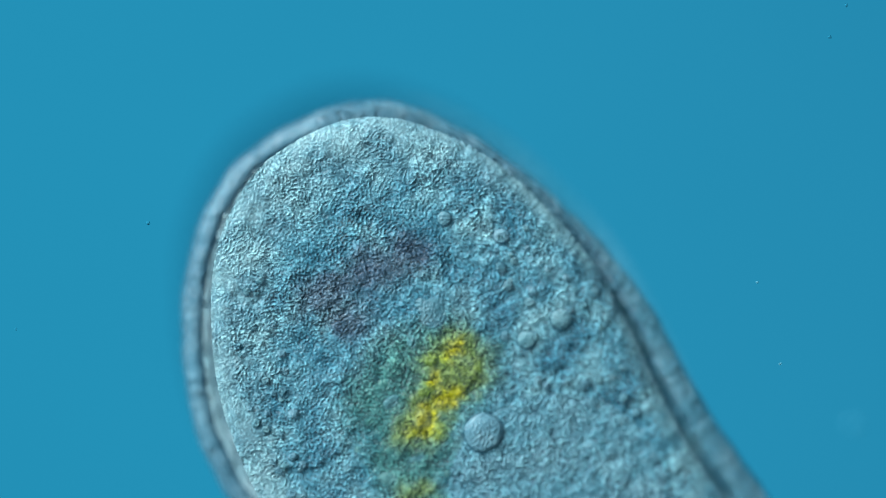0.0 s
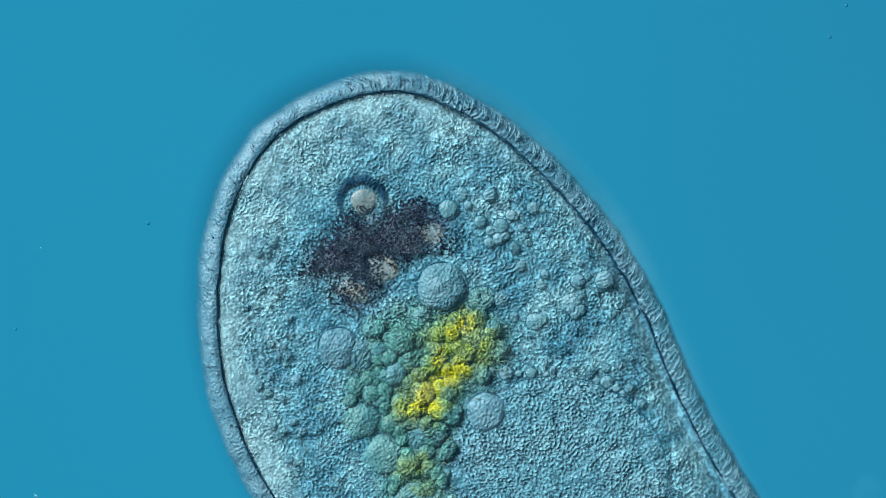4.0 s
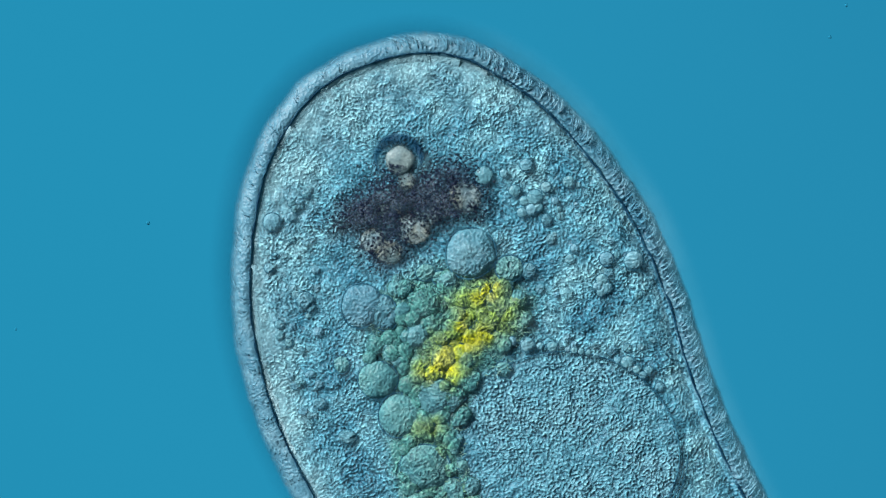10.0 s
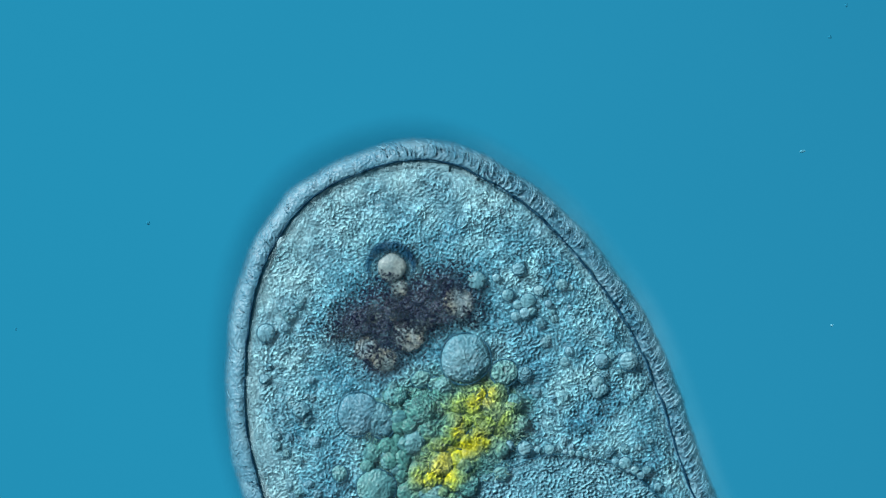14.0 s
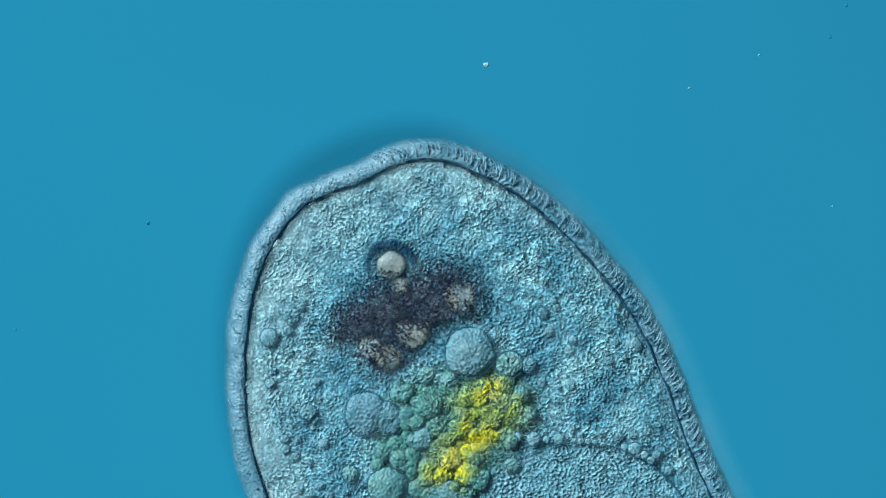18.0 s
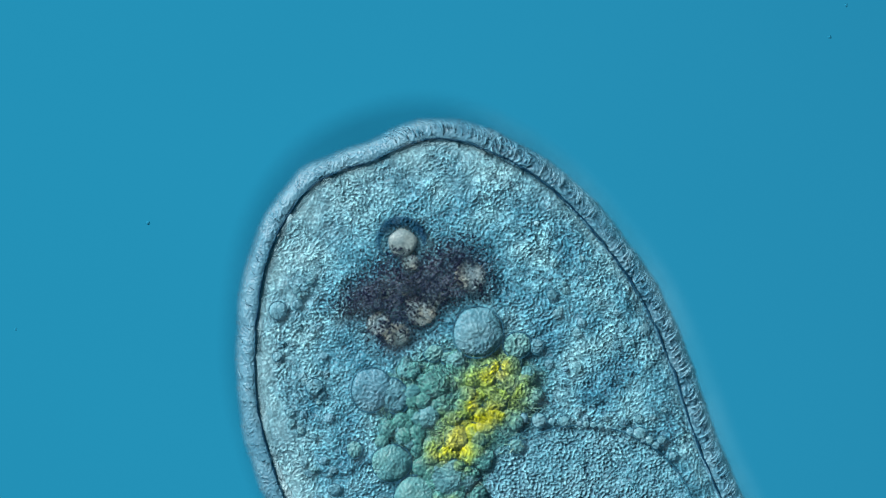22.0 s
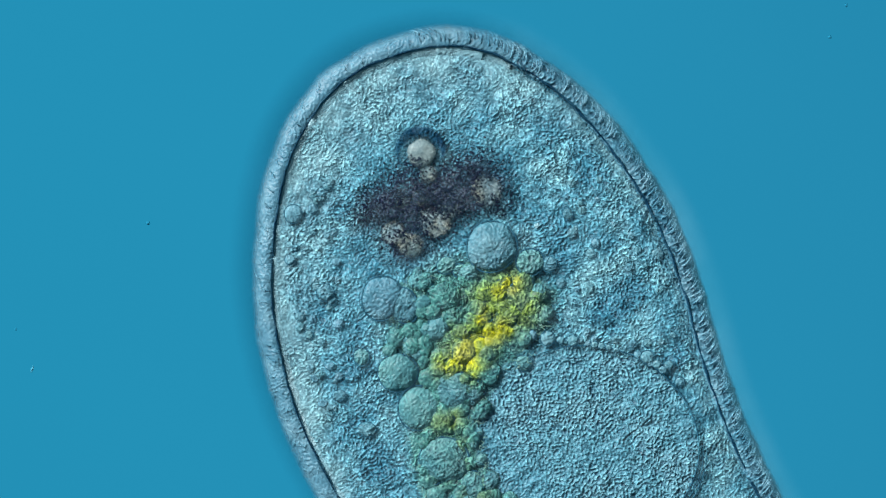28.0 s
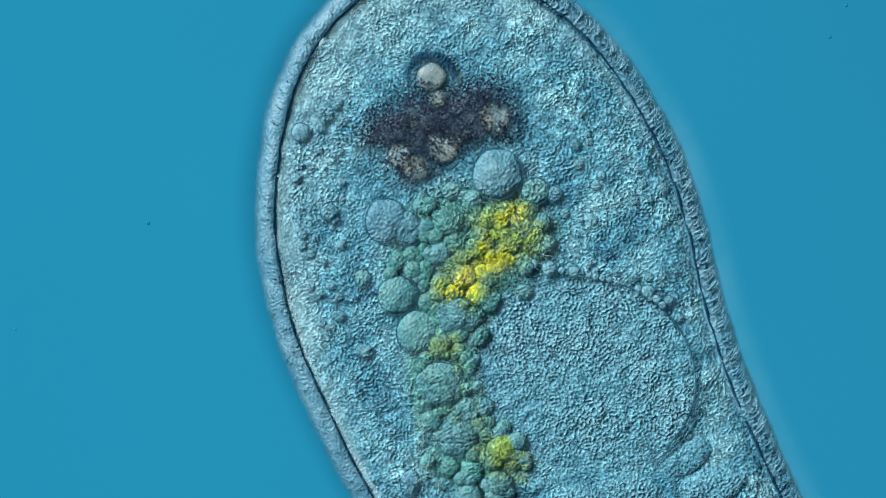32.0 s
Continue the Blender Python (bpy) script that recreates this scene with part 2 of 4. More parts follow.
def field_material():
    """The evenly lit field: the condenser's light seen through blue-tinted water."""
    m, t, ns, ln = tree("lit_water")
    co = node(t, "ShaderNodeTexCoord")
    out = node(t, "ShaderNodeOutputMaterial")
    em = node(t, "ShaderNodeEmission", {"Strength": 1.0})
    n1 = node(t, "ShaderNodeTexNoise", {"Scale": 0.9, "Detail": 2.0})
    ln.new(co.outputs["Object"], n1.inputs["Vector"])
    sp = node(t, "ShaderNodeSeparateXYZ")
    ln.new(co.outputs["Object"], sp.inputs[0])
    ad = node(t, "ShaderNodeMath", {1: 0.28}, operation="MULTIPLY_ADD")
    ln.new(sp.outputs[1], ad.inputs[0])
    ln.new(sp.outputs[0], ad.inputs[2])
    mr = node(t, "ShaderNodeMapRange", {"From Min": -1.2, "From Max": 1.3})
    ln.new(ad.outputs[0], mr.inputs["Value"])
    c = ramp(t, [(0.0, (0.016, 0.281, 0.470)), (0.55, (0.0185, 0.276, 0.465)), (1.0, (0.0175, 0.246, 0.425))])
    c.color_ramp.interpolation = "B_SPLINE"
    ln.new(mr.outputs[0], c.inputs[0])
    v = ramp(t, [(0.3, (0.97, 0.98, 0.98)), (0.7, (1.03, 1.02, 1.02))])
    ln.new(n1.outputs[0], v.inputs[0])
    ln.new(mixrgb(t, 1.0, c.outputs[0], v.outputs[0], "MULTIPLY"), em.inputs["Color"])
    ln.new(em.outputs[0], out.inputs[0])
    return m


# ---- helpers for building ----
def B(x, y):
    """A place on the worm's plan, given in thousandths from the plan's upper corner."""
    return (x - 784) / 1000, (441 - y) / 1000


def mesh_data(name, verts, faces, mat, key="", values=()):
    """A smooth mesh; key and values give each vertex a share that its material uses."""
    me = bpy.data.meshes.new(name)
    me.from_pydata(verts, [], faces)
    if key:
        me.attributes.new(key, "FLOAT", "POINT").data.foreach_set("value", values)
    me.materials.append(mat)
    me.polygons.foreach_set("use_smooth", [True] * len(me.polygons))
    me.update()
    return me


def part(name, me, parent=None, place=(0, 0, 0), size=(1, 1, 1), turn=0, label=""):
    ob = new(name, me)
    ob.parent = parent
    ob.location, ob.scale, ob.rotation_euler = place, size, (0, 0, radians(turn))
    if label:
        ob["label"] = label
    return ob


def spline(points, n, closed=True):
    """n even steps along a smooth curve through the points."""
    P = [Vector(p) for p in points]
    k, dense = len(P), []
    for i in range(k if closed else k - 1):
        g = (lambda j: P[j % k]) if closed else (lambda j: P[min(max(j, 0), k - 1)])
        a, b, c, d = g(i - 1), g(i), g(i + 1), g(i + 2)
        for s in range(24):
            u = s / 24
            dense.append(0.5 * ((2 * b) + (c - a) * u + (2 * a - 5 * b + 4 * c - d) * u * u + (3 * b - a - 3 * c + d) * u ** 3))
    if closed:
        dense.append(dense[0])
    else:
        dense.append(P[-1])
    acc = [0.0]
    for a, b in zip(dense, dense[1:]):
        acc.append(acc[-1] + (b - a).length)
    res, j = [], 0
    for i in range(n):
        s = acc[-1] * i / (n if closed else n - 1)
        while j < len(acc) - 2 and acc[j + 1] < s:
            j += 1
        u = (s - acc[j]) / max(acc[j + 1] - acc[j], 1e-9)
        res.append(dense[j].lerp(dense[j + 1], min(u, 1)))
    return res


def tube(path, radii, sides=6, caps=True):
    """Verts and faces of a closed tube along a path."""
    V, F = [], []
    for i, p in enumerate(path):
        p = Vector(p)
        d = (Vector(path[min(i + 1, len(path) - 1)]) - Vector(path[max(i - 1, 0)])).normalized()
        a = d.orthogonal() if abs(d.z) > 0.9 else d.cross(Vector((0, 0, 1)))
        a.normalize()
        b = d.cross(a)
        r = radii[i] if isinstance(radii, (list, tuple)) else radii
        for s in range(sides):
            w = 2 * math.pi * s / sides
            V.append(p + (a * math.cos(w) + b * math.sin(w)) * r)
    for i in range(len(path) - 1):
        for s in range(sides):
            q = (s + 1) % sides
            F.append((i * sides + s, i * sides + q, (i + 1) * sides + q, (i + 1) * sides + s))
    if caps:
        F.append(tuple(range(sides - 1, -1, -1)))
        F.append(tuple((len(path) - 1) * sides + s for s in range(sides)))
    return V, F


class Heap:
    """Gathers many small forms into one mesh."""

    def __init__(self):
        self.v, self.f = [], []

    def add(self, vf):
        o = len(self.v)
        self.v += [tuple(p) for p in vf[0]]
        self.f += [tuple(i + o for i in f) for f in vf[1]]


def ball(seg=20, rings=12, wobble=0.05, flat=1.0, seed=0):
    V, F = [], []
    for i in range(rings + 1):
        th = math.pi * i / rings
        for j in range(seg):
            ph = 2 * math.pi * j / seg
            d = Vector((math.sin(th) * math.cos(ph), math.sin(th) * math.sin(ph), math.cos(th)))
            r = 1 + wobble * noise.noise(d * 1.6 + Vector((seed * 7.3, 1.1, 0.4)))
            V.append(Vector((d.x * r, d.y * r, d.z * r * flat)))
    for i in range(rings):
        for j in range(seg):
            k = (j + 1) % seg
            F.append((i * seg + j, (i + 1) * seg + j, (i + 1) * seg + k, i * seg + k))
    return V, F


def inside(p, poly):
    x, y, hit = p[0], p[1], False
    j = len(poly) - 1
    for i in range(len(poly)):
        xi, yi, xj, yj = poly[i][0], poly[i][1], poly[j][0], poly[j][1]
        if (yi > y) != (yj > y) and x < (xj - xi) * (y - yi) / (yj - yi) + xi:
            hit = not hit
        j = i
    return hit


# ---- the lit field ----
def build_field():
    s, z = 14.0, -0.62
    V = [(-s, -s, z), (s, -s, z), (s, s, z), (-s, s, z), (-s, -s, z - 0.2), (s, -s, z - 0.2), (s, s, z - 0.2), (-s, s, z - 0.2)]
    F = [(0, 1, 2, 3), (7, 6, 5, 4), (0, 4, 5, 1), (1, 5, 6, 2), (2, 6, 7, 3), (3, 7, 4, 0)]
    me = mesh_data("backdrop", V, F, field_material())
    me.polygons.foreach_set("use_smooth", [False] * 6)
    tagged(new("backdrop", me), "evenly lit deep blue water field behind the worm", "backdrop", kind="structure")


build_field()

# ---- the worm ----

# the line of the basement membrane, head end first down the right flank and back up the left
LINE = [B(*p) for p in (
    (740, 86), (795, 80), (850, 88), (905, 110), (1000, 173), (1092, 277), (1166, 398), (1214, 525), (1246, 640), (1292, 768),
    (1350, 890), (1410, 1010), (1480, 1180), (1525, 1380), (1480, 1560), (1330, 1620), (1150, 1540), (960, 1380), (800, 1200),
    (676, 1020), (597, 880), (528, 740), (489, 595), (480, 470), (500, 320), (541, 222), (605, 145), (670, 108))]
NSEG, SUB = 72, 8
RING = spline([(x, y, 0) for x, y in LINE], NSEG * SUB)
NR = len(RING)


def normal_at(i):
    d = RING[(i + 2) % NR] - RING[(i - 2) % NR]
    return Vector((-d.y, d.x, 0)).normalized()


NORM = [normal_at(i) for i in range(NR)]
if (RING[0] + NORM[0] * 0.05 - Vector((0.2, -0.3, 0))).length < (RING[0] - Vector((0.2, -0.3, 0))).length:
    NORM = [-n for n in NORM]
CENTRE = Vector((0.10, -0.22, 0))
EGG_C, EGG_R = Vector((*B(1042, 785), 0)), (0.196, 0.172)


def egg_depth(x, y):
    """Below 1 inside the egg."""
    dx, dy = x - EGG_C.x, y - EGG_C.y
    c, s = math.cos(radians(12)), math.sin(radians(12))
    return math.hypot((dx * c - dy * s) / EGG_R[0], (dx * s + dy * c) / EGG_R[1])


def build_tissue():
    step = 0.0050
    poly = [RING[i] + NORM[i] * 0.005 for i in range(0, NR, 2)]
    x0, x1 = min(p.x for p in poly), max(p.x for p in poly)
    y0, y1 = min(p.y for p in poly), max(p.y for p in poly)
    nx, ny = int((x1 - x0) / step) + 1, int((y1 - y0) / step) + 1
    held = {}
    for j in range(-1, ny + 1):
        for i in range(-1, nx + 1):
            held[i, j] = inside((x0 + i * step, y0 + j * step), poly)
    line = np.array([(p.x, p.y) for p in poly])
    index, V, F, clear = {}, [], [], []

    def corner(i, j):
        """A point of the sheet; those past the margin are drawn back onto it."""
        if (i, j) in index:
            return index[i, j]
        x, y = x0 + i * step, y0 + j * step
        near = line - (x, y)
        gap = float(np.sqrt((near * near).sum(1).min()))
        if not held[i, j]:
            x, y = line[int((near * near).sum(1).argmin())]
            gap = 0.0
        big = noise.noise((x * 7, y * 7, 0.3)) * 0.0022
        mid = noise.noise((x * 42 + 3, y * 42, 1.7)) * 0.0020
        fin = noise.noise((x * 60, y * 60 + 5, 4.1)) * 0.0016
        e, lift = egg_depth(x, y), 0
        if e < 1:
            big *= 0.4
            mid *= 0.4
            fin = noise.noise((x * 62, y * 62, 9.1)) * 0.0026
            lift = 0.004 * math.sqrt(max(0, 1 - e * e))
        edge = float(np.interp(x + y * 0.3, (-0.1, 0.2), (0.003, 0.022))) * max(0.0, 1 - gap / 0.042) ** 2
        index[i, j] = len(V)
        wide = 0.12 * float(np.interp(x, (0.05, 0.28), (1, 0.25)) * np.interp(y, (-0.5, 0.1), (0.25, 1)))
        clear.append(max(0.0, 1 - gap / wide) ** 0.7)
        V.append((x, y, -0.002 + big + mid + fin + lift - edge))
        return index[i, j]

    for j in range(-1, ny):
        for i in range(-1, nx):
            ring = ((i, j), (i + 1, j), (i + 1, j + 1), (i, j + 1))
            if sum(held[c] for c in ring) >= 2:
                F.append(tuple(corner(*c) for c in ring))
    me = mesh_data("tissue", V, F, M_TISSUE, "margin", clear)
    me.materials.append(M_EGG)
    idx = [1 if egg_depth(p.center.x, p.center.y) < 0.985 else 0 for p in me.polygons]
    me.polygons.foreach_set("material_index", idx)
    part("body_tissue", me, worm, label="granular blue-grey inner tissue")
    # a deeper layer that shows faintly through the upper one
    V, F, n = [], [], NR // 4
    for k in range(25):
        for i in range(0, NR, 4):
            p = RING[i] + NORM[i] * 0.002
            q = p.lerp(Vector((0.10 + (p.y + 0.2) * -0.32, p.y * 0.55 - 0.18, 0)), k / 24 * 0.99)
            V.append((q.x, q.y, -0.024 + noise.noise(q * 25) * 0.003))
    for k in range(24):
        for i in range(n):
            j = (i + 1) % n
            F.append((k * n + i, k * n + j, (k + 1) * n + j, (k + 1) * n + i))
    F.append(tuple(24 * n + i for i in range(n)))
    part("inner_tissue", mesh_data("inner_tissue", V, F, M_DEEP), worm, label="deeper blue-grey tissue under the upper layer")


def build_shell(name, mat, sign, height, label, inset, levels=12):
    """Upper or lower skin of the body, from the margin to the middle."""
    V, F = [], []
    n = NR // 2
    for k in range(levels + 1):
        u = k / levels
        z = sign * height * math.sqrt(1 - (1 - min(u * 1.25, 1.0)) ** 2)
        for i in range(0, NR, 2):
            p = RING[i] - NORM[i] * inset
            mid = Vector((0.10 + (p.y + 0.2) * -0.32, p.y * 0.55 - 0.18, 0))
            q = p.lerp(mid, u * 0.985)
            w = noise.noise((q.x * 9, q.y * 9, sign * 3.0)) * 0.006
            V.append((q.x, q.y, z + sign * 0.004 + w * u))
    for k in range(levels):
        for i in range(n):
            j = (i + 1) % n
            f = (k * n + i, k * n + j, (k + 1) * n + j, (k + 1) * n + i)
            F.append(f if sign > 0 else f[::-1])
    F.append(tuple(levels * n + i for i in range(n)))
    part(name, mesh_data(name, V, F, mat), worm, label=label)


RIM_Z = [(-0.0044, -0.028), (-0.0042, 0.0006), (-0.0038, 0.0012), (0.000, 0.0034), (0.005, 0.0053), (0.011, 0.0050), (0.018, 0.0020), (0.025, -0.0025), (0.031, -0.0085), (0.036, -0.016), (0.040, -0.024), (0.018, -0.030), (0.0, -0.028)]
FLANGE_Z = [(-0.050, -0.018), (-0.030, -0.010), (-0.014, -0.0045), (-0.0032, 0.0005), (-0.003, 0.0001), (-0.0028, -0.018), (-0.050, -0.022)]


def sweep(i0, i1, profile, origin, mat, far, lump=0.0015, seed=0.0):
    V, F, reach = [], [], []
    k = len(profile)
    for i in range(i0, i1 + 1):
        p, nn = RING[i % NR], NORM[i % NR]
        for a, (u, z) in enumerate(profile):
            q = p + nn * u
            w = noise.noise((q.x * 55, q.y * 55, z * 40 + seed)) * lump
            e = noise.noise((q.x * 16, q.y * 16, seed)) * lump * 2.2 * (1 if u > 0.02 or u < -0.012 else 0.3)
            q = q + nn * e - origin
            V.append((q.x, q.y, z + w))
            reach.append(abs(u) / far)
    for i in range(i1 - i0):
        for a in range(k):
            b = (a + 1) % k
            F.append((i * k + a, (i + 1) * k + a, (i + 1) * k + b, i * k + b))
    return V, F, mat, "reach", reach


def hair(i, origin, u0, u1, lean, z0, z1, r, bend):
    p, nn = RING[i % NR], NORM[i % NR]
    tt = Vector((-nn.y, nn.x, 0))
    path = []
    for s in range(5):
        v = s / 4
        path.append(p + nn * (u0 + (u1 - u0) * v) + tt * (lean * v + bend * v * v) - origin + Vector((0, 0, z0 + (z1 - z0) * v + 0.004 * math.sin(math.pi * v))))
    return tube(path, [r, r * 0.95, r * 0.8, r * 0.6, r * 0.25], 4)


wall_parts = []


def build_walls():
    rnd = random.Random(5)
    per = (RING[1] - RING[0]).length
    for s in range(NSEG):
        i0, i1 = s * SUB, (s + 1) * SUB
        origin = RING[(i0 + i1) // 2].copy()
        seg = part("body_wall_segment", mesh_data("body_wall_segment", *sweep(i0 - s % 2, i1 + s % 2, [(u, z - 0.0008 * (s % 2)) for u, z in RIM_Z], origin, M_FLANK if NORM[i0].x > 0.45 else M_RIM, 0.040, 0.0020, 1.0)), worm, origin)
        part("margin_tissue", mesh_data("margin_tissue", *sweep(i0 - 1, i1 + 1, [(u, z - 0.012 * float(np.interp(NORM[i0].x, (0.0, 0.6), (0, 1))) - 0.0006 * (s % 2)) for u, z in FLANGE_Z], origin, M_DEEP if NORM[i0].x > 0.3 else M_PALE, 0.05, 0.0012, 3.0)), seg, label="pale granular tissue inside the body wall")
        path = [RING[i % NR] + NORM[i % NR] * (-0.001 + 0.0022 * noise.noise(RING[i % NR] * 40)) - origin + Vector((0, 0, 0.0040 + (0.0050 if NORM[i % NR].x > 0.3 else 0.0015) * noise.noise(RING[i % NR] * 23))) for i in range(i0, i1 + 1)]
        rad = [(0.0017 + 0.0014 * noise.noise(RING[i % NR] * 34)) * float(np.interp(RING[i % NR].x, (0.0, 0.2), (0.85, 1.25))) for i in range(i0, i1 + 1)]
        part("basement_membrane", mesh_data("basement_membrane", *tube(path, rad, 6, False), M_LINE), seg, label="dark blue basement membrane line")
        flank = 1 if s < NSEG * 0.45 else -1
        fringe = Heap()
        for k in range(int((i1 - i0) * per / (0.0050 if flank > 0 else 0.0300))):
            i = i0 + int(rnd.random() * (i1 - i0))
            ln = flank * rnd.uniform(0.002, 0.010)
            fringe.add(hair(i, origin, rnd.uniform(0.012, 0.024), rnd.uniform(0.029, 0.0355) - (0.003 if flank < 0 else 0), ln, 0.0045, rnd.uniform(-0.010, 0.001), rnd.uniform(0.0005, 0.0009), flank * rnd.uniform(0.004, 0.012)))
        for k in range(int((i1 - i0) * per / 0.0100) if flank > 0 else 1):
            i = i0 + int(rnd.random() * (i1 - i0))
            fringe.add(hair(i, origin, rnd.uniform(0.004, 0.010), rnd.uniform(0.024, 0.033), flank * rnd.uniform(-0.002, 0.008), 0.0038, 0.0034, rnd.uniform(0.0008, 0.0015) * (1 if flank > 0 else 0.7), flank * rnd.uniform(0.002, 0.014)))
        tagged(part("cilia", mesh_data("cilia", fringe.v, fringe.f, M_CILIA), seg, label="fringe of fine pale cilia"), kind="stuff")
        wall_parts.append((seg, (i0 + i1) // 2, origin))


build_tissue()
build_shell("ventral_skin", M_BELLY, -1, 0.12, "darker blue underside of the body", 0.030)
build_shell("dorsal_skin", M_SKIN, 1, 0.085, "clear wrinkled upper skin", 0.004)
build_walls()


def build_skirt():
    """A dark translucent sheet far under the plane of focus, painting the soft halo."""
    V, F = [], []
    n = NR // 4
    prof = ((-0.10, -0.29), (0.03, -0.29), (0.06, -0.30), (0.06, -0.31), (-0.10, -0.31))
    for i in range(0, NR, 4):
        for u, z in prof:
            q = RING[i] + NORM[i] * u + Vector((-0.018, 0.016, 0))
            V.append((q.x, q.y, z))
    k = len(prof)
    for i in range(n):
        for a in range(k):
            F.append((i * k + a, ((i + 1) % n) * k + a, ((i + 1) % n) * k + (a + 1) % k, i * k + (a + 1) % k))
    part("lower_margin", mesh_data("lower_margin", V, F, M_SKIRT), worm, label="dark translucent skirt painting the halo round the body")


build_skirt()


def build_haze():
    """An added pale veil above the plane of focus, painting the right flank's glow."""
    V, F, reach = [], [], []
    use = [i for i in range(0, NR, 4) if NORM[i].x > 0.1 and RING[i].y > -0.8]
    prof = ((0.016, 0.085), (0.030, 0.095), (0.048, 0.100), (0.064, 0.098), (0.064, 0.094), (0.016, 0.081))
    k = len(prof)
    for j, i in enumerate(use):
        end = max(0.0, 1 - min(j, len(use) - 1 - j) / 10)
        for u, z in prof:
            q = RING[i] + NORM[i] * u
            V.append((q.x, q.y, z))
            reach.append(min(1.0, max(end, (u - 0.016) / 0.048)))
    for j in range(len(use) - 1):
        for a in range(k):
            b = (a + 1) % k
            F.append((j * k + a, (j + 1) * k + a, (j + 1) * k + b, j * k + b))
    part("cilia_haze", mesh_data("cilia_haze", V, F, M_HAZE, "reach", reach), worm, label="faint pale veil painting the glow along the right flank")


build_haze()

# ---- eye ----
shared = {}


def ball_mesh(mat, seed, name):
    key = (mat.name, seed % 4, name)
    if key not in shared:
        shared[key] = mesh_data(name, *ball(22, 14, 0.14, 1.0, seed % 4), mat)
    return shared[key]


def ring_mesh(thick, mat):
    key = ("ring", thick, mat.name)
    if key not in shared:
        V, F = [], []
        for i in range(40):
            w = 2 * math.pi * i / 40
            r = 1.0 + 0.02 * math.sin(3 * w)
            for j in range(6):
                q = 2 * math.pi * j / 6
                V.append(((r + thick * math.cos(q)) * math.cos(w), (r + thick * math.cos(q)) * math.sin(w), thick * math.sin(q)))
        for i in range(40):
            for j in range(6):
                a, b = (i + 1) % 40, (j + 1) % 6
                F.append((i * 6 + j, a * 6 + j, a * 6 + b, i * 6 + b))
        shared[key] = mesh_data("membrane", V, F, mat)
    return shared[key]


def globule(name, x, y, r, mat, lift=0.0, ry=None, turn=0, rim=True, flat=0.30, seed=0, label=""):
    """A round body half sunk in the tissue, with its thin membrane."""
    bx, by = B(x, y)
    r, ry = r / 1000, (ry or r) / 1000
    ob = part(name, ball_mesh(mat, seed, name), worm, (bx, by, lift), (r, ry, min(r, ry) * flat), turn, label)
    if rim:
        m = part("membrane", ring_mesh(0.030 if r > 0.03 else 0.05 if r > 0.014 else 0.08, M_EDGE) if name != "gut_cell" else ring_mesh(0.035, M_RIND), ob)
        m.location.z = 0.3 if name != "gut_cell" else 0.12
    return ob


eye_parts = []


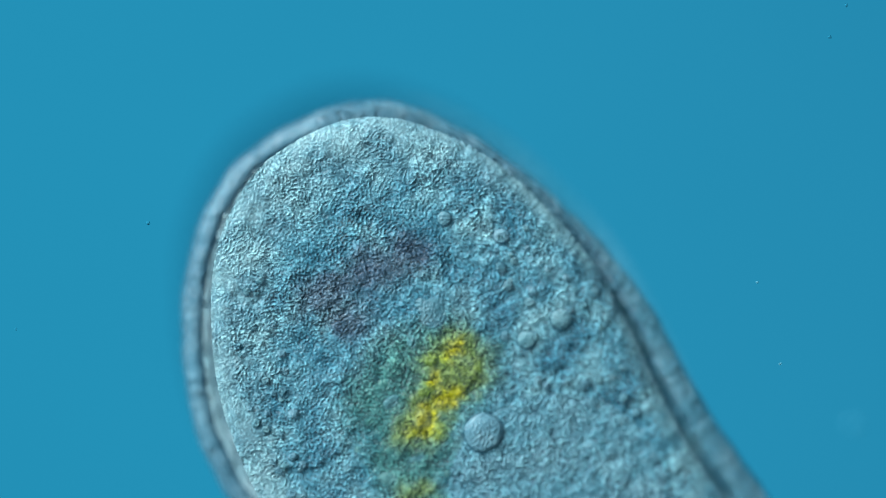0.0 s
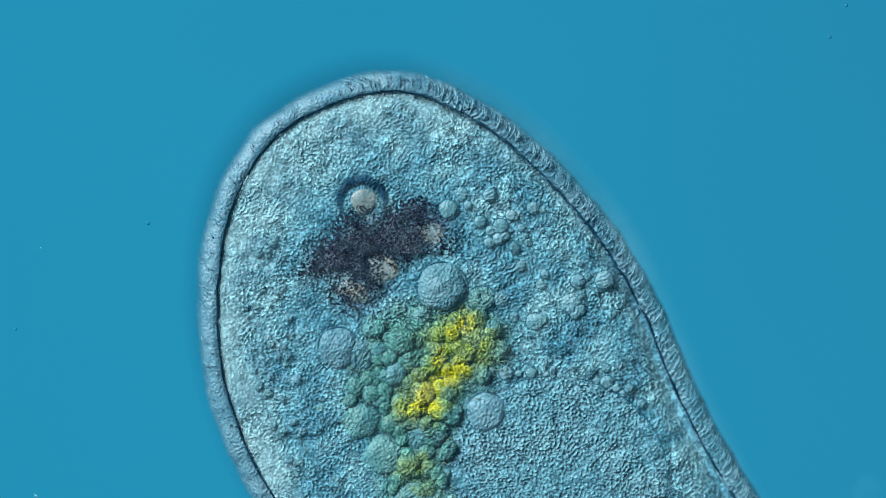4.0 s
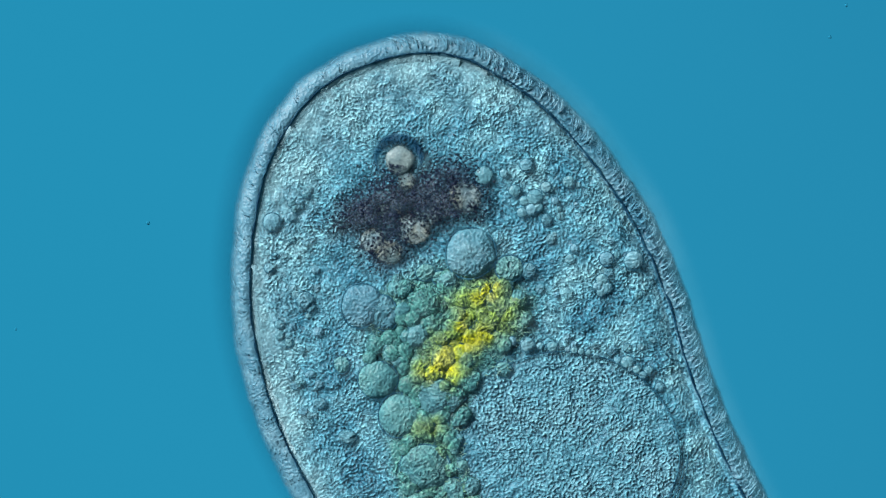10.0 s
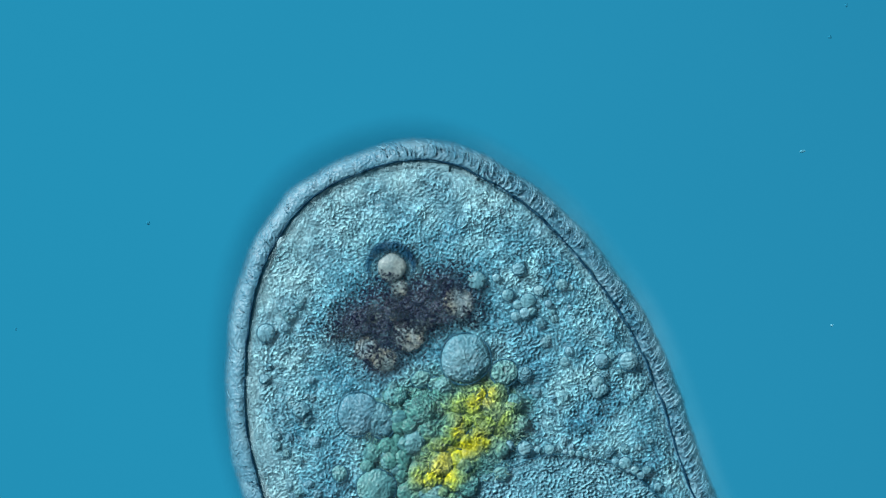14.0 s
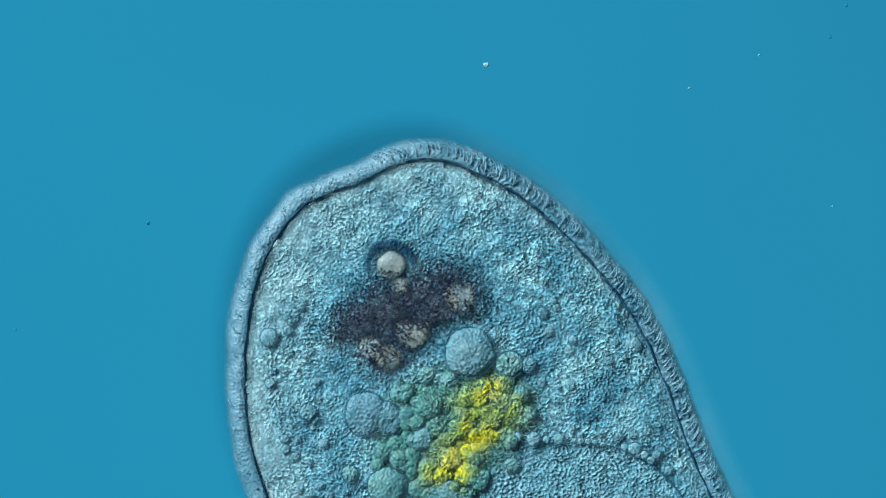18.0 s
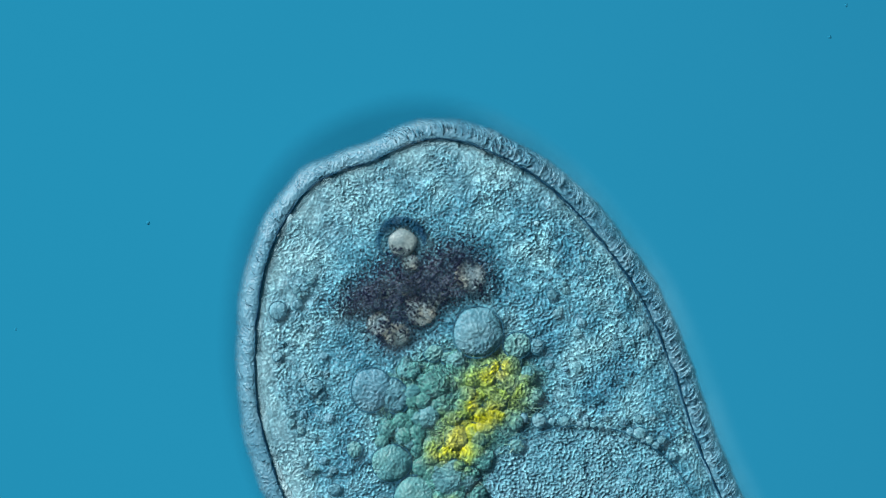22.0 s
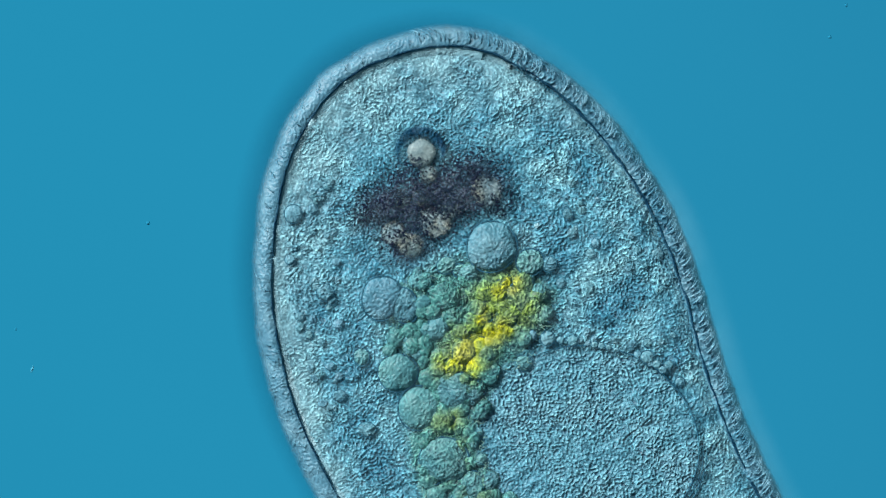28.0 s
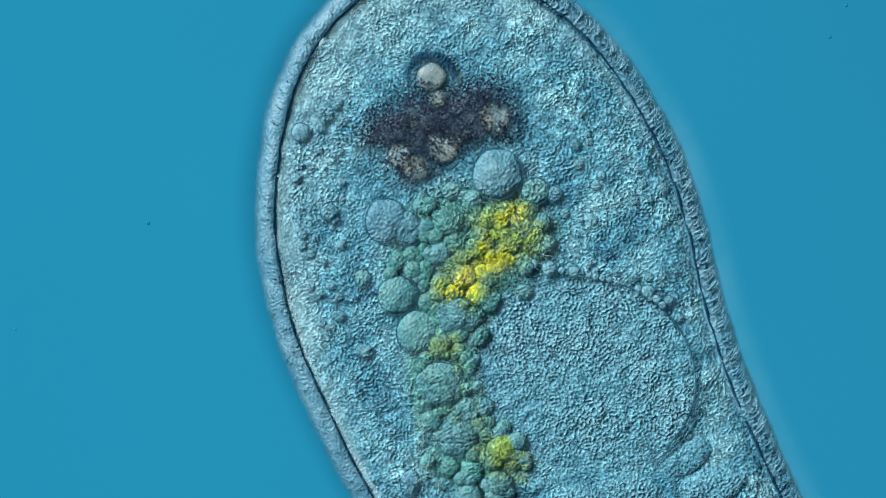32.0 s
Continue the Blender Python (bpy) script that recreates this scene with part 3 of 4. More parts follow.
def build_eye():
    outline = [B(*p) for p in ((612, 392), (634, 350), (680, 308), (712, 288), (760, 300), (800, 280), (862, 262), (888, 290), (906, 350),
                               (888, 380), (838, 378), (806, 408), (772, 436), (742, 462), (712, 468), (680, 452), (668, 424), (690, 402), (648, 396))]
    edge = spline([(x, y, 0) for x, y in outline], 150)
    mid = Vector((*B(755, 360), 0))
    V, F, dense = [], [], []
    lev, steps = 22, [(-0.30 + 1.30 * k / 22) for k in range(23)]
    holes = ((758, 305, 21, 0.75), (861, 340, 25, 0.62), (755, 368, 17, 0.7), (775, 393, 25, 0.8), (709, 357, 14, 0.5), (697, 404, 18, 0.7), (732, 436, 25, 0.55), (822, 318, 12, 0.35))
    for u in steps:
        for p in edge:
            q = p.lerp(mid, u)
            d = min(1.0, max(0.0, 0.28 + u * 1.7))
            for hx, hy, hr, weak in holes:
                c = Vector((*B(hx, hy), 0))
                d -= weak * math.exp(-((q - c).length / (hr / 1000)) ** 2)
            near = math.exp(-((q - Vector((*B(750, 287), 0))).length / 0.026) ** 2)
            V.append((q.x, q.y, 0.0085 + 0.0075 * near + 0.006 * max(0, min(1, u * 3)) + noise.noise((q.x * 60, q.y * 60, 2.0)) * 0.0015))
            d += 0.85 * math.exp(-((q - Vector((*B(750, 286), 0))).length / 0.021) ** 2)
            dense.append(max(0.0, d))
    n = len(edge)
    for k in range(lev):
        for i in range(n):
            j = (i + 1) % n
            F.append((k * n + i, k * n + j, (k + 1) * n + j, (k + 1) * n + i))
    eye = part("eye_pigment", mesh_data("eye_pigment", V, F, M_PIG, "crowding", dense), worm, label="blackish purple pigment patch of the eye")
    rnd = random.Random(3)
    heap = Heap()
    tiny = ball(6, 4, 0.1)
    for k in range(1100):
        i = rnd.randrange(n)
        u = rnd.random() ** 1.3
        q = edge[i].lerp(mid, u) + Vector((rnd.gauss(0, 0.014), rnd.gauss(0, 0.014), 0))
        if rnd.random() < min(0.75, max(0.0, (0.075 - q.y) * 9)):
            continue
        r = rnd.uniform(0.0011, 0.0021)
        c = Vector((q.x, q.y, 0.001 + 0.008 * min(1, u * 3.5) + rnd.uniform(-0.002, 0.003)))
        heap.add(([v * r + c for v in tiny[0]], tiny[1]))
    tagged(part("pigment_grains", mesh_data("pigment_grains", heap.v, heap.f, M_GRAIN), eye, label="fine black pigment grains"), kind="stuff")
    lens = globule("eye_lens", 746, 272, 27, M_LENS, 0.001, rim=False, flat=0.45, label="pale glassy round eye lens")
    # the capsule is a dark crescent that fades outwards
    V, F, reach = [], [], []
    cx, cy = B(744, 272)
    for k in range(49):
        w = radians(-38 + 256 * k / 48)
        thin = 1 - math.sin(math.pi * k / 48) ** 0.6
        for a in range(7):
            d = 0.027 + 0.026 * a / 6
            V.append((cx + d * math.cos(w), cy + d * math.sin(w) * 0.97, 0.0075 + 0.003 * math.sin(math.pi * a / 6)))
            reach.append(min(1.0, abs(a - 3.0) / 3.2 + thin))
    for k in range(48):
        for a in range(6):
            F.append((k * 7 + a, k * 7 + a + 1, k * 7 + a + 8, k * 7 + a + 7))
    part("lens_capsule", mesh_data("lens_capsule", V, F, M_CAPS, "reach", reach), worm, label="dark blue crescent around the eye lens")
    for s, (x, y, r, mat) in enumerate(((758, 308, 17, M_OCHRE), (770, 391, 33, M_OCHRE), (861, 339, 30, M_OCHRE), (697, 414, 23, M_OCHRE), (714, 361, 13, M_OCHRE),
                                        (745, 358, 9, M_OCHRE), (726, 434, 24, M_OCHRE), (800, 372, 16, M_OCHRE))):
        globule("eye_globule", x, y, r, mat, 0.0025, rim=False, flat=0.22, seed=s, label="mottled ochre globule in the pigment")


build_eye()
for ob in worm.children:
    if ob.name.split(".")[0] in ("eye_pigment", "eye_lens", "lens_capsule", "eye_globule"):
        eye_parts.append(ob)

# ---- vesicles, gut and egg ----
sinking = []
late_rising = []
early = []


def build_vesicles():
    big = [(870, 437, 45, M_VES, 46), (938, 464, 25, M_TEAL, 24), (676, 528, 36, M_VES, 40), (714, 541, 26, M_VES, 33), (704, 660, 36, M_TEAL, 34),
           (742, 722, 38, M_TEAL, 40), (802, 690, 36, M_TEAL, 34), (786, 815, 44, M_TEAL, 42), (836, 858, 24, M_TEAL, 26), (519, 379, 16, M_BUB, 17),
           (513, 460, 9, M_BUB, 9), (821, 906, 36, M_TEAL, 35), (740, 990, 16, M_VES, 24), (576, 518, 16, M_VES, 16), (640, 632, 14, M_TEAL, 16),
           (972, 468, 13, M_VES, 14), (790, 470, 18, M_TEAL, 15), (815, 480, 14, M_TEAL, 13),
           (927, 643, 15, M_TEAL, 14), (554, 370, 9, M_VES, 9), (560, 356, 7, M_VES, 7), (530, 560, 8, M_VES, 8), (600, 700, 12, M_VES, 10), (650, 760, 16, M_VES, 13)]
    for s, (x, y, r, mat, ry) in enumerate(big):
        late_rising.append(globule("vesicle", x, y, r, mat, 0.001 if r > 25 else 0.002, ry, turn=(s * 37) % 60 - 30, flat=0.42, seed=s))
    # a small group right of the eye that drifts out of the plane of focus later
    for s, (x, y, r) in enumerate(((895, 300, 17), (949, 327, 11), (961, 366, 9), (984, 339, 14), (970, 282, 12), (1004, 321, 10), (1044, 312, 11), (966, 345, 9),
                                   (978, 360, 10), (990, 356, 8), (1110, 449, 13), (1158, 452, 17), (1102, 486, 11), (1094, 498, 9), (1110, 500, 10), (1100, 508, 8), (930, 296, 8), (1020, 345, 7))):
        sinking.append(globule("vesicle", x, y, r, M_BUB, 0.003, flat=0.42, seed=s))
    # bubbles that lie in the plane of focus only at first
    for s, (x, y, r) in enumerate(((927, 665, 36), (1029, 514, 17), (1097, 488, 20), (1015, 324, 14), (920, 276, 13))):
        early.append(globule("vesicle", x, y, r, M_BUB, 0.003, flat=0.4, seed=s))
    # small granules scattered through the tissue
    rnd = random.Random(8)
    field = [RING[i] - NORM[i] * 0.04 for i in range(0, NR, 4)]
    made = 0
    while made < 70:
        x, y = rnd.uniform(500, 1230), rnd.uniform(300, 900)
        p = B(x, y)
        if not inside(p, field) or egg_depth(*p) < 1.06 or (600 < x < 990 and 240 < y < 1010) or (970 < x < 1180 and 470 < y < 600 and made % 3):
            continue
        made += 1
        r = rnd.uniform(4.5, 9.5)
        globule("granule", x, y, r, M_VES, rnd.uniform(-0.001, 0.002), r * rnd.uniform(0.75, 1.2), rnd.uniform(0, 180), rim=made % 3 == 0, flat=0.4, seed=made)
    # bead chain on the egg's upper edge
    for s, (x, y, r) in enumerate(((969, 599, 13), (992, 602, 7), (1013, 603, 10), (1040, 608, 5), (1052, 610, 6), (1064, 612, 6), (1076, 615, 5), (1090, 620, 5),
                                   (1128, 628, 7), (1145, 632, 12), (1162, 645, 8), (1172, 655, 7), (1150, 642, 7), (940, 593, 9))):
        late_rising.append(globule("bead", x, y, r, M_BUB, 0.005, flat=0.45, seed=s))


def build_gut():
    rnd = random.Random(11)
    main = [(922, 532, 24, M_GUT), (938, 545, 18, M_GUT), (880, 520, 18, M_GUT), (885, 592, 25, M_GUT), (870, 604, 16, M_GUT), (822, 622, 24, M_GUT), (778, 638, 22, M_GUT), (850, 650, 24, M_GUT),
            (850, 614, 16, M_GUT), (905, 604, 12, M_GUT), (866, 545, 16, M_GUT), (836, 506, 13, M_GUT), (850, 530, 14, M_GUT), (818, 530, 11, M_GUT), (900, 560, 17, M_GUT),
            (945, 560, 16, M_GUT), (952, 520, 15, M_GUT), (925, 500, 18, M_GUT), (890, 500, 16, M_GUT), (765, 662, 14, M_GUT), (800, 650, 16, M_GUT),
            (740, 498, 18, M_TEAL), (790, 525, 26, M_GUT), (765, 552, 15, M_GUT), (806, 562, 20, M_GUT), (772, 582, 24, M_TEAL), (840, 570, 20, M_GUT), (750, 536, 9, M_GUT),
            (702, 598, 18, M_GUT), (726, 616, 13, M_TEAL), (800, 596, 13, M_GUT), (750, 610, 16, M_GUT), (920, 590, 13, M_GUT), (935, 575, 10, M_GUT), (690, 620, 12, M_GUT),
            (782, 744, 22, M_GUT), (808, 756, 16, M_GUT), (760, 768, 16, M_GUT), (830, 765, 14, M_GUT), (815, 725, 18, M_GUT), (845, 690, 14, M_GUT),
            (858, 720, 13, M_GUT), (860, 850, 18, M_GUT), (760, 850, 16, M_GUT), (830, 820, 14, M_GUT), (870, 880, 18, M_GUT), (900, 920, 26, M_GUT), (885, 945, 18, M_GUT),
            (925, 945, 16, M_GUT), (860, 930, 16, M_GUT), (770, 880, 14, M_GUT), (850, 965, 20, M_GUT), (900, 985, 24, M_GUT), (810, 960, 18, M_GUT), (845, 1010, 24, M_GUT), (770, 950, 14, M_TEAL)]
    for s, (x, y, r, mat) in enumerate(main):
        globule("gut_cell", x, y, r, mat, 0.0005 + 0.002 * (s % 3), r * rnd.uniform(0.85, 1.15), rnd.uniform(0, 180), rim=True, flat=0.55, seed=s)
    # small cells that fill the spaces of the gut
    zone = [B(*p) for p in ((722, 490), (770, 475), (830, 480), (900, 488), (960, 500), (972, 560), (930, 610), (880, 650), (860, 700), (850, 780), (890, 860), (950, 930),
                            (930, 1010), (840, 1010), (770, 900), (740, 800), (730, 760), (770, 700), (740, 650), (680, 640), (690, 590), (740, 570))]
    made = 0
    while made < 185:
        x, y = rnd.uniform(680, 970), rnd.uniform(476, 1010)
        if not inside(B(x, y), zone):
            continue
        made += 1
        core = math.hypot((x - 868) / 100, (y - 580) / 95) < 1 or math.hypot((x - 800) / 55, (y - 640) / 35) < 1
        roll = rnd.random()
        mat = (M_GUT if roll < 0.35 else M_GUT if roll < 0.85 else M_GUT) if core else (M_GUT if roll < 0.12 else M_GUT if roll < 0.7 else M_TEAL)
        r = rnd.uniform(8.5, 17)
        globule("gut_cell", x, y, r, mat, rnd.uniform(0.001, 0.006), r * rnd.uniform(0.7, 1.3), rnd.uniform(0, 180), rim=r > 10, flat=0.6, seed=made)


def build_egg():
    c, s = math.cos(radians(12)), math.sin(radians(12))

    def at(w, k=1.0):
        a, b = EGG_R[0] * k * math.cos(w), EGG_R[1] * k * math.sin(w)
        return EGG_C + Vector((a * c + b * s, -a * s + b * c, 0))

    def strand(name, w0, w1, k, r, z, label):
        path = []
        for i in range(61):
            w = radians(w0 + (w1 - w0) * i / 60)
            p = at(w, k + 0.006 * noise.noise((w * 2.0, k * 9, 0)))
            path.append(p + Vector((0, 0, z + 0.002 * noise.noise(p * 30))))
        late_rising.append(part(name, mesh_data(name, *tube(path, [r * (0.35 + 0.65 * math.sin(math.pi * i / 60) ** 0.4) for i in range(61)], 6), M_EDGE), worm, label=label))

    strand("egg_membrane", -30, 130, 1.0, 0.0015, 0.005, "thin dark membrane around the granular egg")
    for k in (1.0, 1.03, 1.06):
        strand("muscle_strand", -42, 12, k + 0.012, 0.0012, 0.004, "fine dark muscle strand beside the egg")
    for s_, (x, y, rx, ry, t) in enumerate(((1275, 972, 62, 34, 14), (1225, 925, 55, 30, 34), (1130, 985, 60, 34, -8), (1040, 1010, 50, 30, 10))):
        globule("tissue_lobe", x, y, rx, M_EGG, -0.004, ry, t, rim=False, flat=0.3, seed=s_, label="oval granular tissue lobe")


def build_filaments():
    """Fine curved threads that run over the gut."""
    rnd = random.Random(33)
    heaps = {"dark": Heap(), "green": Heap()}
    poly = [RING[i] - NORM[i] * 0.022 for i in range(0, NR, 4)]
    made = 0
    while made < 600:
        x, y = rnd.uniform(490, 1330), rnd.uniform(100, 1020)
        bx, by = B(x, y)
        if not inside((bx, by), poly) or math.hypot((x - 760) / 150, (y - 355) / 75) < 1:
            continue
        gut = (math.hypot((x - 830) / 140, (y - 575) / 100) < 1) or (740 < x < 860 and 600 < y < 1010)
        if not gut:
            continue
        made += 1
        a = 3.0 * math.pi * noise.noise((bx * 9, by * 9, 7.0)) + rnd.gauss(0, 0.7)
        ln, c = rnd.uniform(0.007, 0.02), rnd.gauss(0, 0.004)
        d, n = Vector((math.cos(a), math.sin(a), 0)), Vector((-math.sin(a), math.cos(a), 0))
        z = rnd.uniform(0.004, 0.009)
        r = rnd.uniform(0.0004, 0.0008)
        path = [Vector((bx, by, z)) + d * ln * (v / 4 - 0.5) + n * c * math.sin(math.pi * v / 4) for v in range(5)]
        key = "green" if rnd.random() < 0.6 else "dark"
        heaps[key].add(tube(path, [r * 0.3, r, r * 1.1, r, r * 0.3], 4))
    for key, mat, label in (("dark", M_EDGE, "fine dark threads over the gut"), ("green", M_PALETHREAD, "fine greenish threads over the gut")):
        tagged(part("filaments", mesh_data("filaments", heaps[key].v, heaps[key].f, mat), worm, label=label), kind="stuff")


def patch(name, corners, mat, mid, z0, z1, label):
    """A low rounded sheet with an uneven outline."""
    edge = spline([(*B(*p), 0) for p in corners], 120)
    mid = Vector((*B(*mid), 0))
    V, F, n, lev = [], [], 120, 14
    for k in range(lev + 1):
        u = k / lev
        for p in edge:
            q = p.lerp(mid, u)
            q += Vector((noise.noise(q * 35), noise.noise(q * 35 + Vector((5, 0, 0))), 0)) * 0.012 * (1 - u)
            V.append((q.x, q.y, z0 + (z1 - z0) * min(1, u * 3) ** 0.7 + noise.noise((q.x * 45, q.y * 45, 8.0)) * 0.0025))
    for k in range(lev):
        for i in range(n):
            j = (i + 1) % n
            F.append((k * n + i, k * n + j, (k + 1) * n + j, (k + 1) * n + i))
    part(name, mesh_data(name, V, F, mat), worm, label=label)


patch("gut_lining", ((700, 480), (770, 470), (860, 478), (960, 492), (985, 560), (930, 640), (840, 690), (760, 690), (690, 640), (680, 560)), M_GUT, (830, 575), -0.007, 0.002, "teal-green lining of the gut")
patch("gut_lining", ((720, 680), (860, 660), (850, 780), (910, 880), (980, 960), (930, 1030), (800, 1010), (730, 880)), M_GUT, (815, 850), -0.007, 0.002, "teal-green lining of the gut")
patch("food_mass", ((815, 500), (890, 480), (965, 500), (970, 570), (915, 625), (870, 665), (760, 668), (755, 625), (800, 590), (845, 560)), M_GUT, (870, 590), -0.004, 0.0055, "bright yellow-green food mass in the gut")
build_filaments()
build_vesicles()
build_gut()
build_egg()


# ---- specks in the water and dust of the optics ----
def speck(name, x, y, r, mat, label, long=1.0, turn=0):
    bx, by = B(x, y)
    ob = new(name, mesh_data(name, [v * r / 1000 for v in ball(12, 8, 0.5, 0.25, x)[0]], ball(12, 8)[1], mat))
    ob.location, ob.scale, ob.rotation_euler = (bx, by, 0), (long, 1, 1), (0, 0, radians(turn))
    return tagged(ob, label, "speck")


# dust on the optics, set as still specks in the plane of focus
for sx, sy, sr in ((262, 395, 3.2), (28, 583, 2.2), (1498, 10, 2.8), (1468, 66, 2.8)):
    tagged(speck("dust_speck", sx, sy, sr, M_DUST, "tiny dark speck standing in for dust on the optics"), group="dust specks")

drifters = []
for dl, dt, rows in ((2.6, -40, ((0, 330, -40), (1.5, 138, 535), (2, 124, 608), (2.5, 109, 692), (3, 88, 760), (3.5, 78, 815), (5, 40, 960), (32, 40, 1000))),
                     (1.5, 50, ((0, -40, 640), (6, -12, 690), (7.5, 38, 735), (8.5, 20, 788), (9, 18, 812), (9.5, 8, 832), (11, -30, 900), (32, -60, 940))),
                     (3.0, 65, ((0, -60, 560), (26, -20, 600), (27.5, 72, 632), (28, 57, 654), (28.5, 46, 664), (29, 33, 652), (29.5, 20, 646), (30, 8, 644), (32, -40, 640))),
                     (2.6, 0, ((0, 900, -60), (11, 1010, -20), (12, 1100, 247), (12.5, 1198, 264), (13, 1272, 267), (14, 1420, 268), (15, 1600, 270), (32, 1700, 270))),
                     (1.2, 0, ((0, 1640, 380), (15, 1590, 340), (17, 1276, 159), (18, 1343, 98), (19, 1368, 38), (20, 1390, -30), (32, 1400, -60))),
                     (1.4, 0, ((0, 1640, 200), (15.5, 1600, 230), (16.5, 1300, 325), (17, 1357, 340), (18, 1473, 366), (19, 1545, 378), (20, 1610, 390), (32, 1640, 390))),
                     (1.6, 20, ((0, 1100, -50), (16.5, 1120, -20), (18, 1220, 156), (19, 1262, 132), (20, 1307, 80), (20.5, 1322, 51), (21, 1333, 16), (21.6, 1345, -30), (32, 1500, -40))),
                     (1.2, 0, ((0, 1600, 300), (13, 1590, 420), (13.5, 1440, 530), (14, 1472, 576), (14.5, 1490, 608), (16, 1600, 720), (32, 1640, 760))),
                     (2.2, 20, ((0, 760, -60), (17, 770, -70), (17.4, 785, -45), (17.7, 820, 33), (18, 860, 115), (18.3, 932, 183), (18.6, 965, 290), (19.2, 950, 390), (32, 950, 400))),
                     (1.3, 0, ((0, 1600, 330), (1.5, 1550, 300), (3, 1383, 152), (4.2, 1310, -30), (32, 1150, -60))),
                     (1.1, 0, ((0, -60, 300), (2.4, -20, 370), (2.8, 28, 383), (3, 40, 387), (3.2, 54, 392), (3.5, 73, 404), (4.3, 70, 470), (5.3, -30, 560), (32, -60, 600))),
                     (1.4, 30, ((0, 1381, 644), (0.5, 1427, 702), (1, 1482, 745), (1.5, 1535, 790), (2.3, 1610, 850), (32, 1650, 900))),
                     (1.2, 0, ((0, 1340, 500), (0.5, 1440, 541), (1, 1520, 569), (1.5, 1550, 586), (2.2, 1610, 610), (32, 1660, 640))),
                     (2.4, -15, ((0, 1650, 260), (23, 1640, 300), (23.7, 1450, 322), (24, 1476, 330), (24.5, 1511, 344), (25, 1553, 360), (25.6, 1610, 375), (32, 1660, 400)))):
    drifters.append((tagged(speck("debris_speck", rows[0][1], rows[0][2], 4.0 if dl == 2.2 else 1.9, M_PALE if dl == 2.2 else M_BIT, "tiny pale particle drifting in the blue water", 1.2 if dl == 2.2 else dl, dt), group="drifting specks"), dt, rows))

clear_bleb = new("clear_bleb", mesh_data("clear_bleb", [v * 0.034 for v in ball(28, 16, 0.12, 0.35, 2)[0]], ball(28, 16)[1], M_CLEAR))
tagged(clear_bleb, "faint clear bleb drifting in the blue water", "bleb")


# ---- what moves ----
RIM_SINK = (-0.070, -0.046, -0.025, -0.013, -0.005, 0)


def swell(t, y, right):
    """How far the margin bulges outwards, by time and place along the body."""
    if right:
        low = np.interp(y, (100, 250, 430, 520, 650, 850), (0, 0, 0.25, 0.8, 1, 1.2))
        high = np.interp(y, (100, 200, 300, 420), (0.3, 1, 0.7, 0))
        return (np.interp(t, (0, 2, 6, 9, 13, 19, 28), (0.028, 0.022, 0.007, 0.009, 0.003, -0.003, 0)) * low
                + np.interp(t, (0, 2, 6, 13, 19, 23, 28), (-0.012, -0.011, -0.004, -0.005, -0.008, 0.0, 0)) * high)
    side = np.interp(y, (80, 150, 250, 400, 560, 700, 800), (0, 0.3, 0.5, 0.8, 1, 0.8, 0.3))
    return np.interp(t, (0, 2, 6, 9, 13, 16, 19, 23, 28, 32), (0.035, 0.029, 0.001, 0.002, 0.003, 0.010, 0.017, 0.008, 0, 0.003)) * side


def notch(t, x, y):
    """The dent in the front margin."""
    d = math.hypot((x - 690) / 75, (y - 105) / 75)
    wide = math.hypot((x - 740) / 190, (y - 110) / 120)
    return (-np.interp(t, (0, 6, 14, 16.5, 19, 21, 23, 25.5, 28), (0, 0, 0.001, 0.010, 0.021, 0.022, 0.012, 0.005, 0)) * math.exp(-d * d)
            - np.interp(t, (0, 14, 16.5, 18, 21, 23, 25.5, 28), (0, 0, 0.004, 0.007, 0.011, 0.007, 0.004, 0)) * math.exp(-wide * wide))


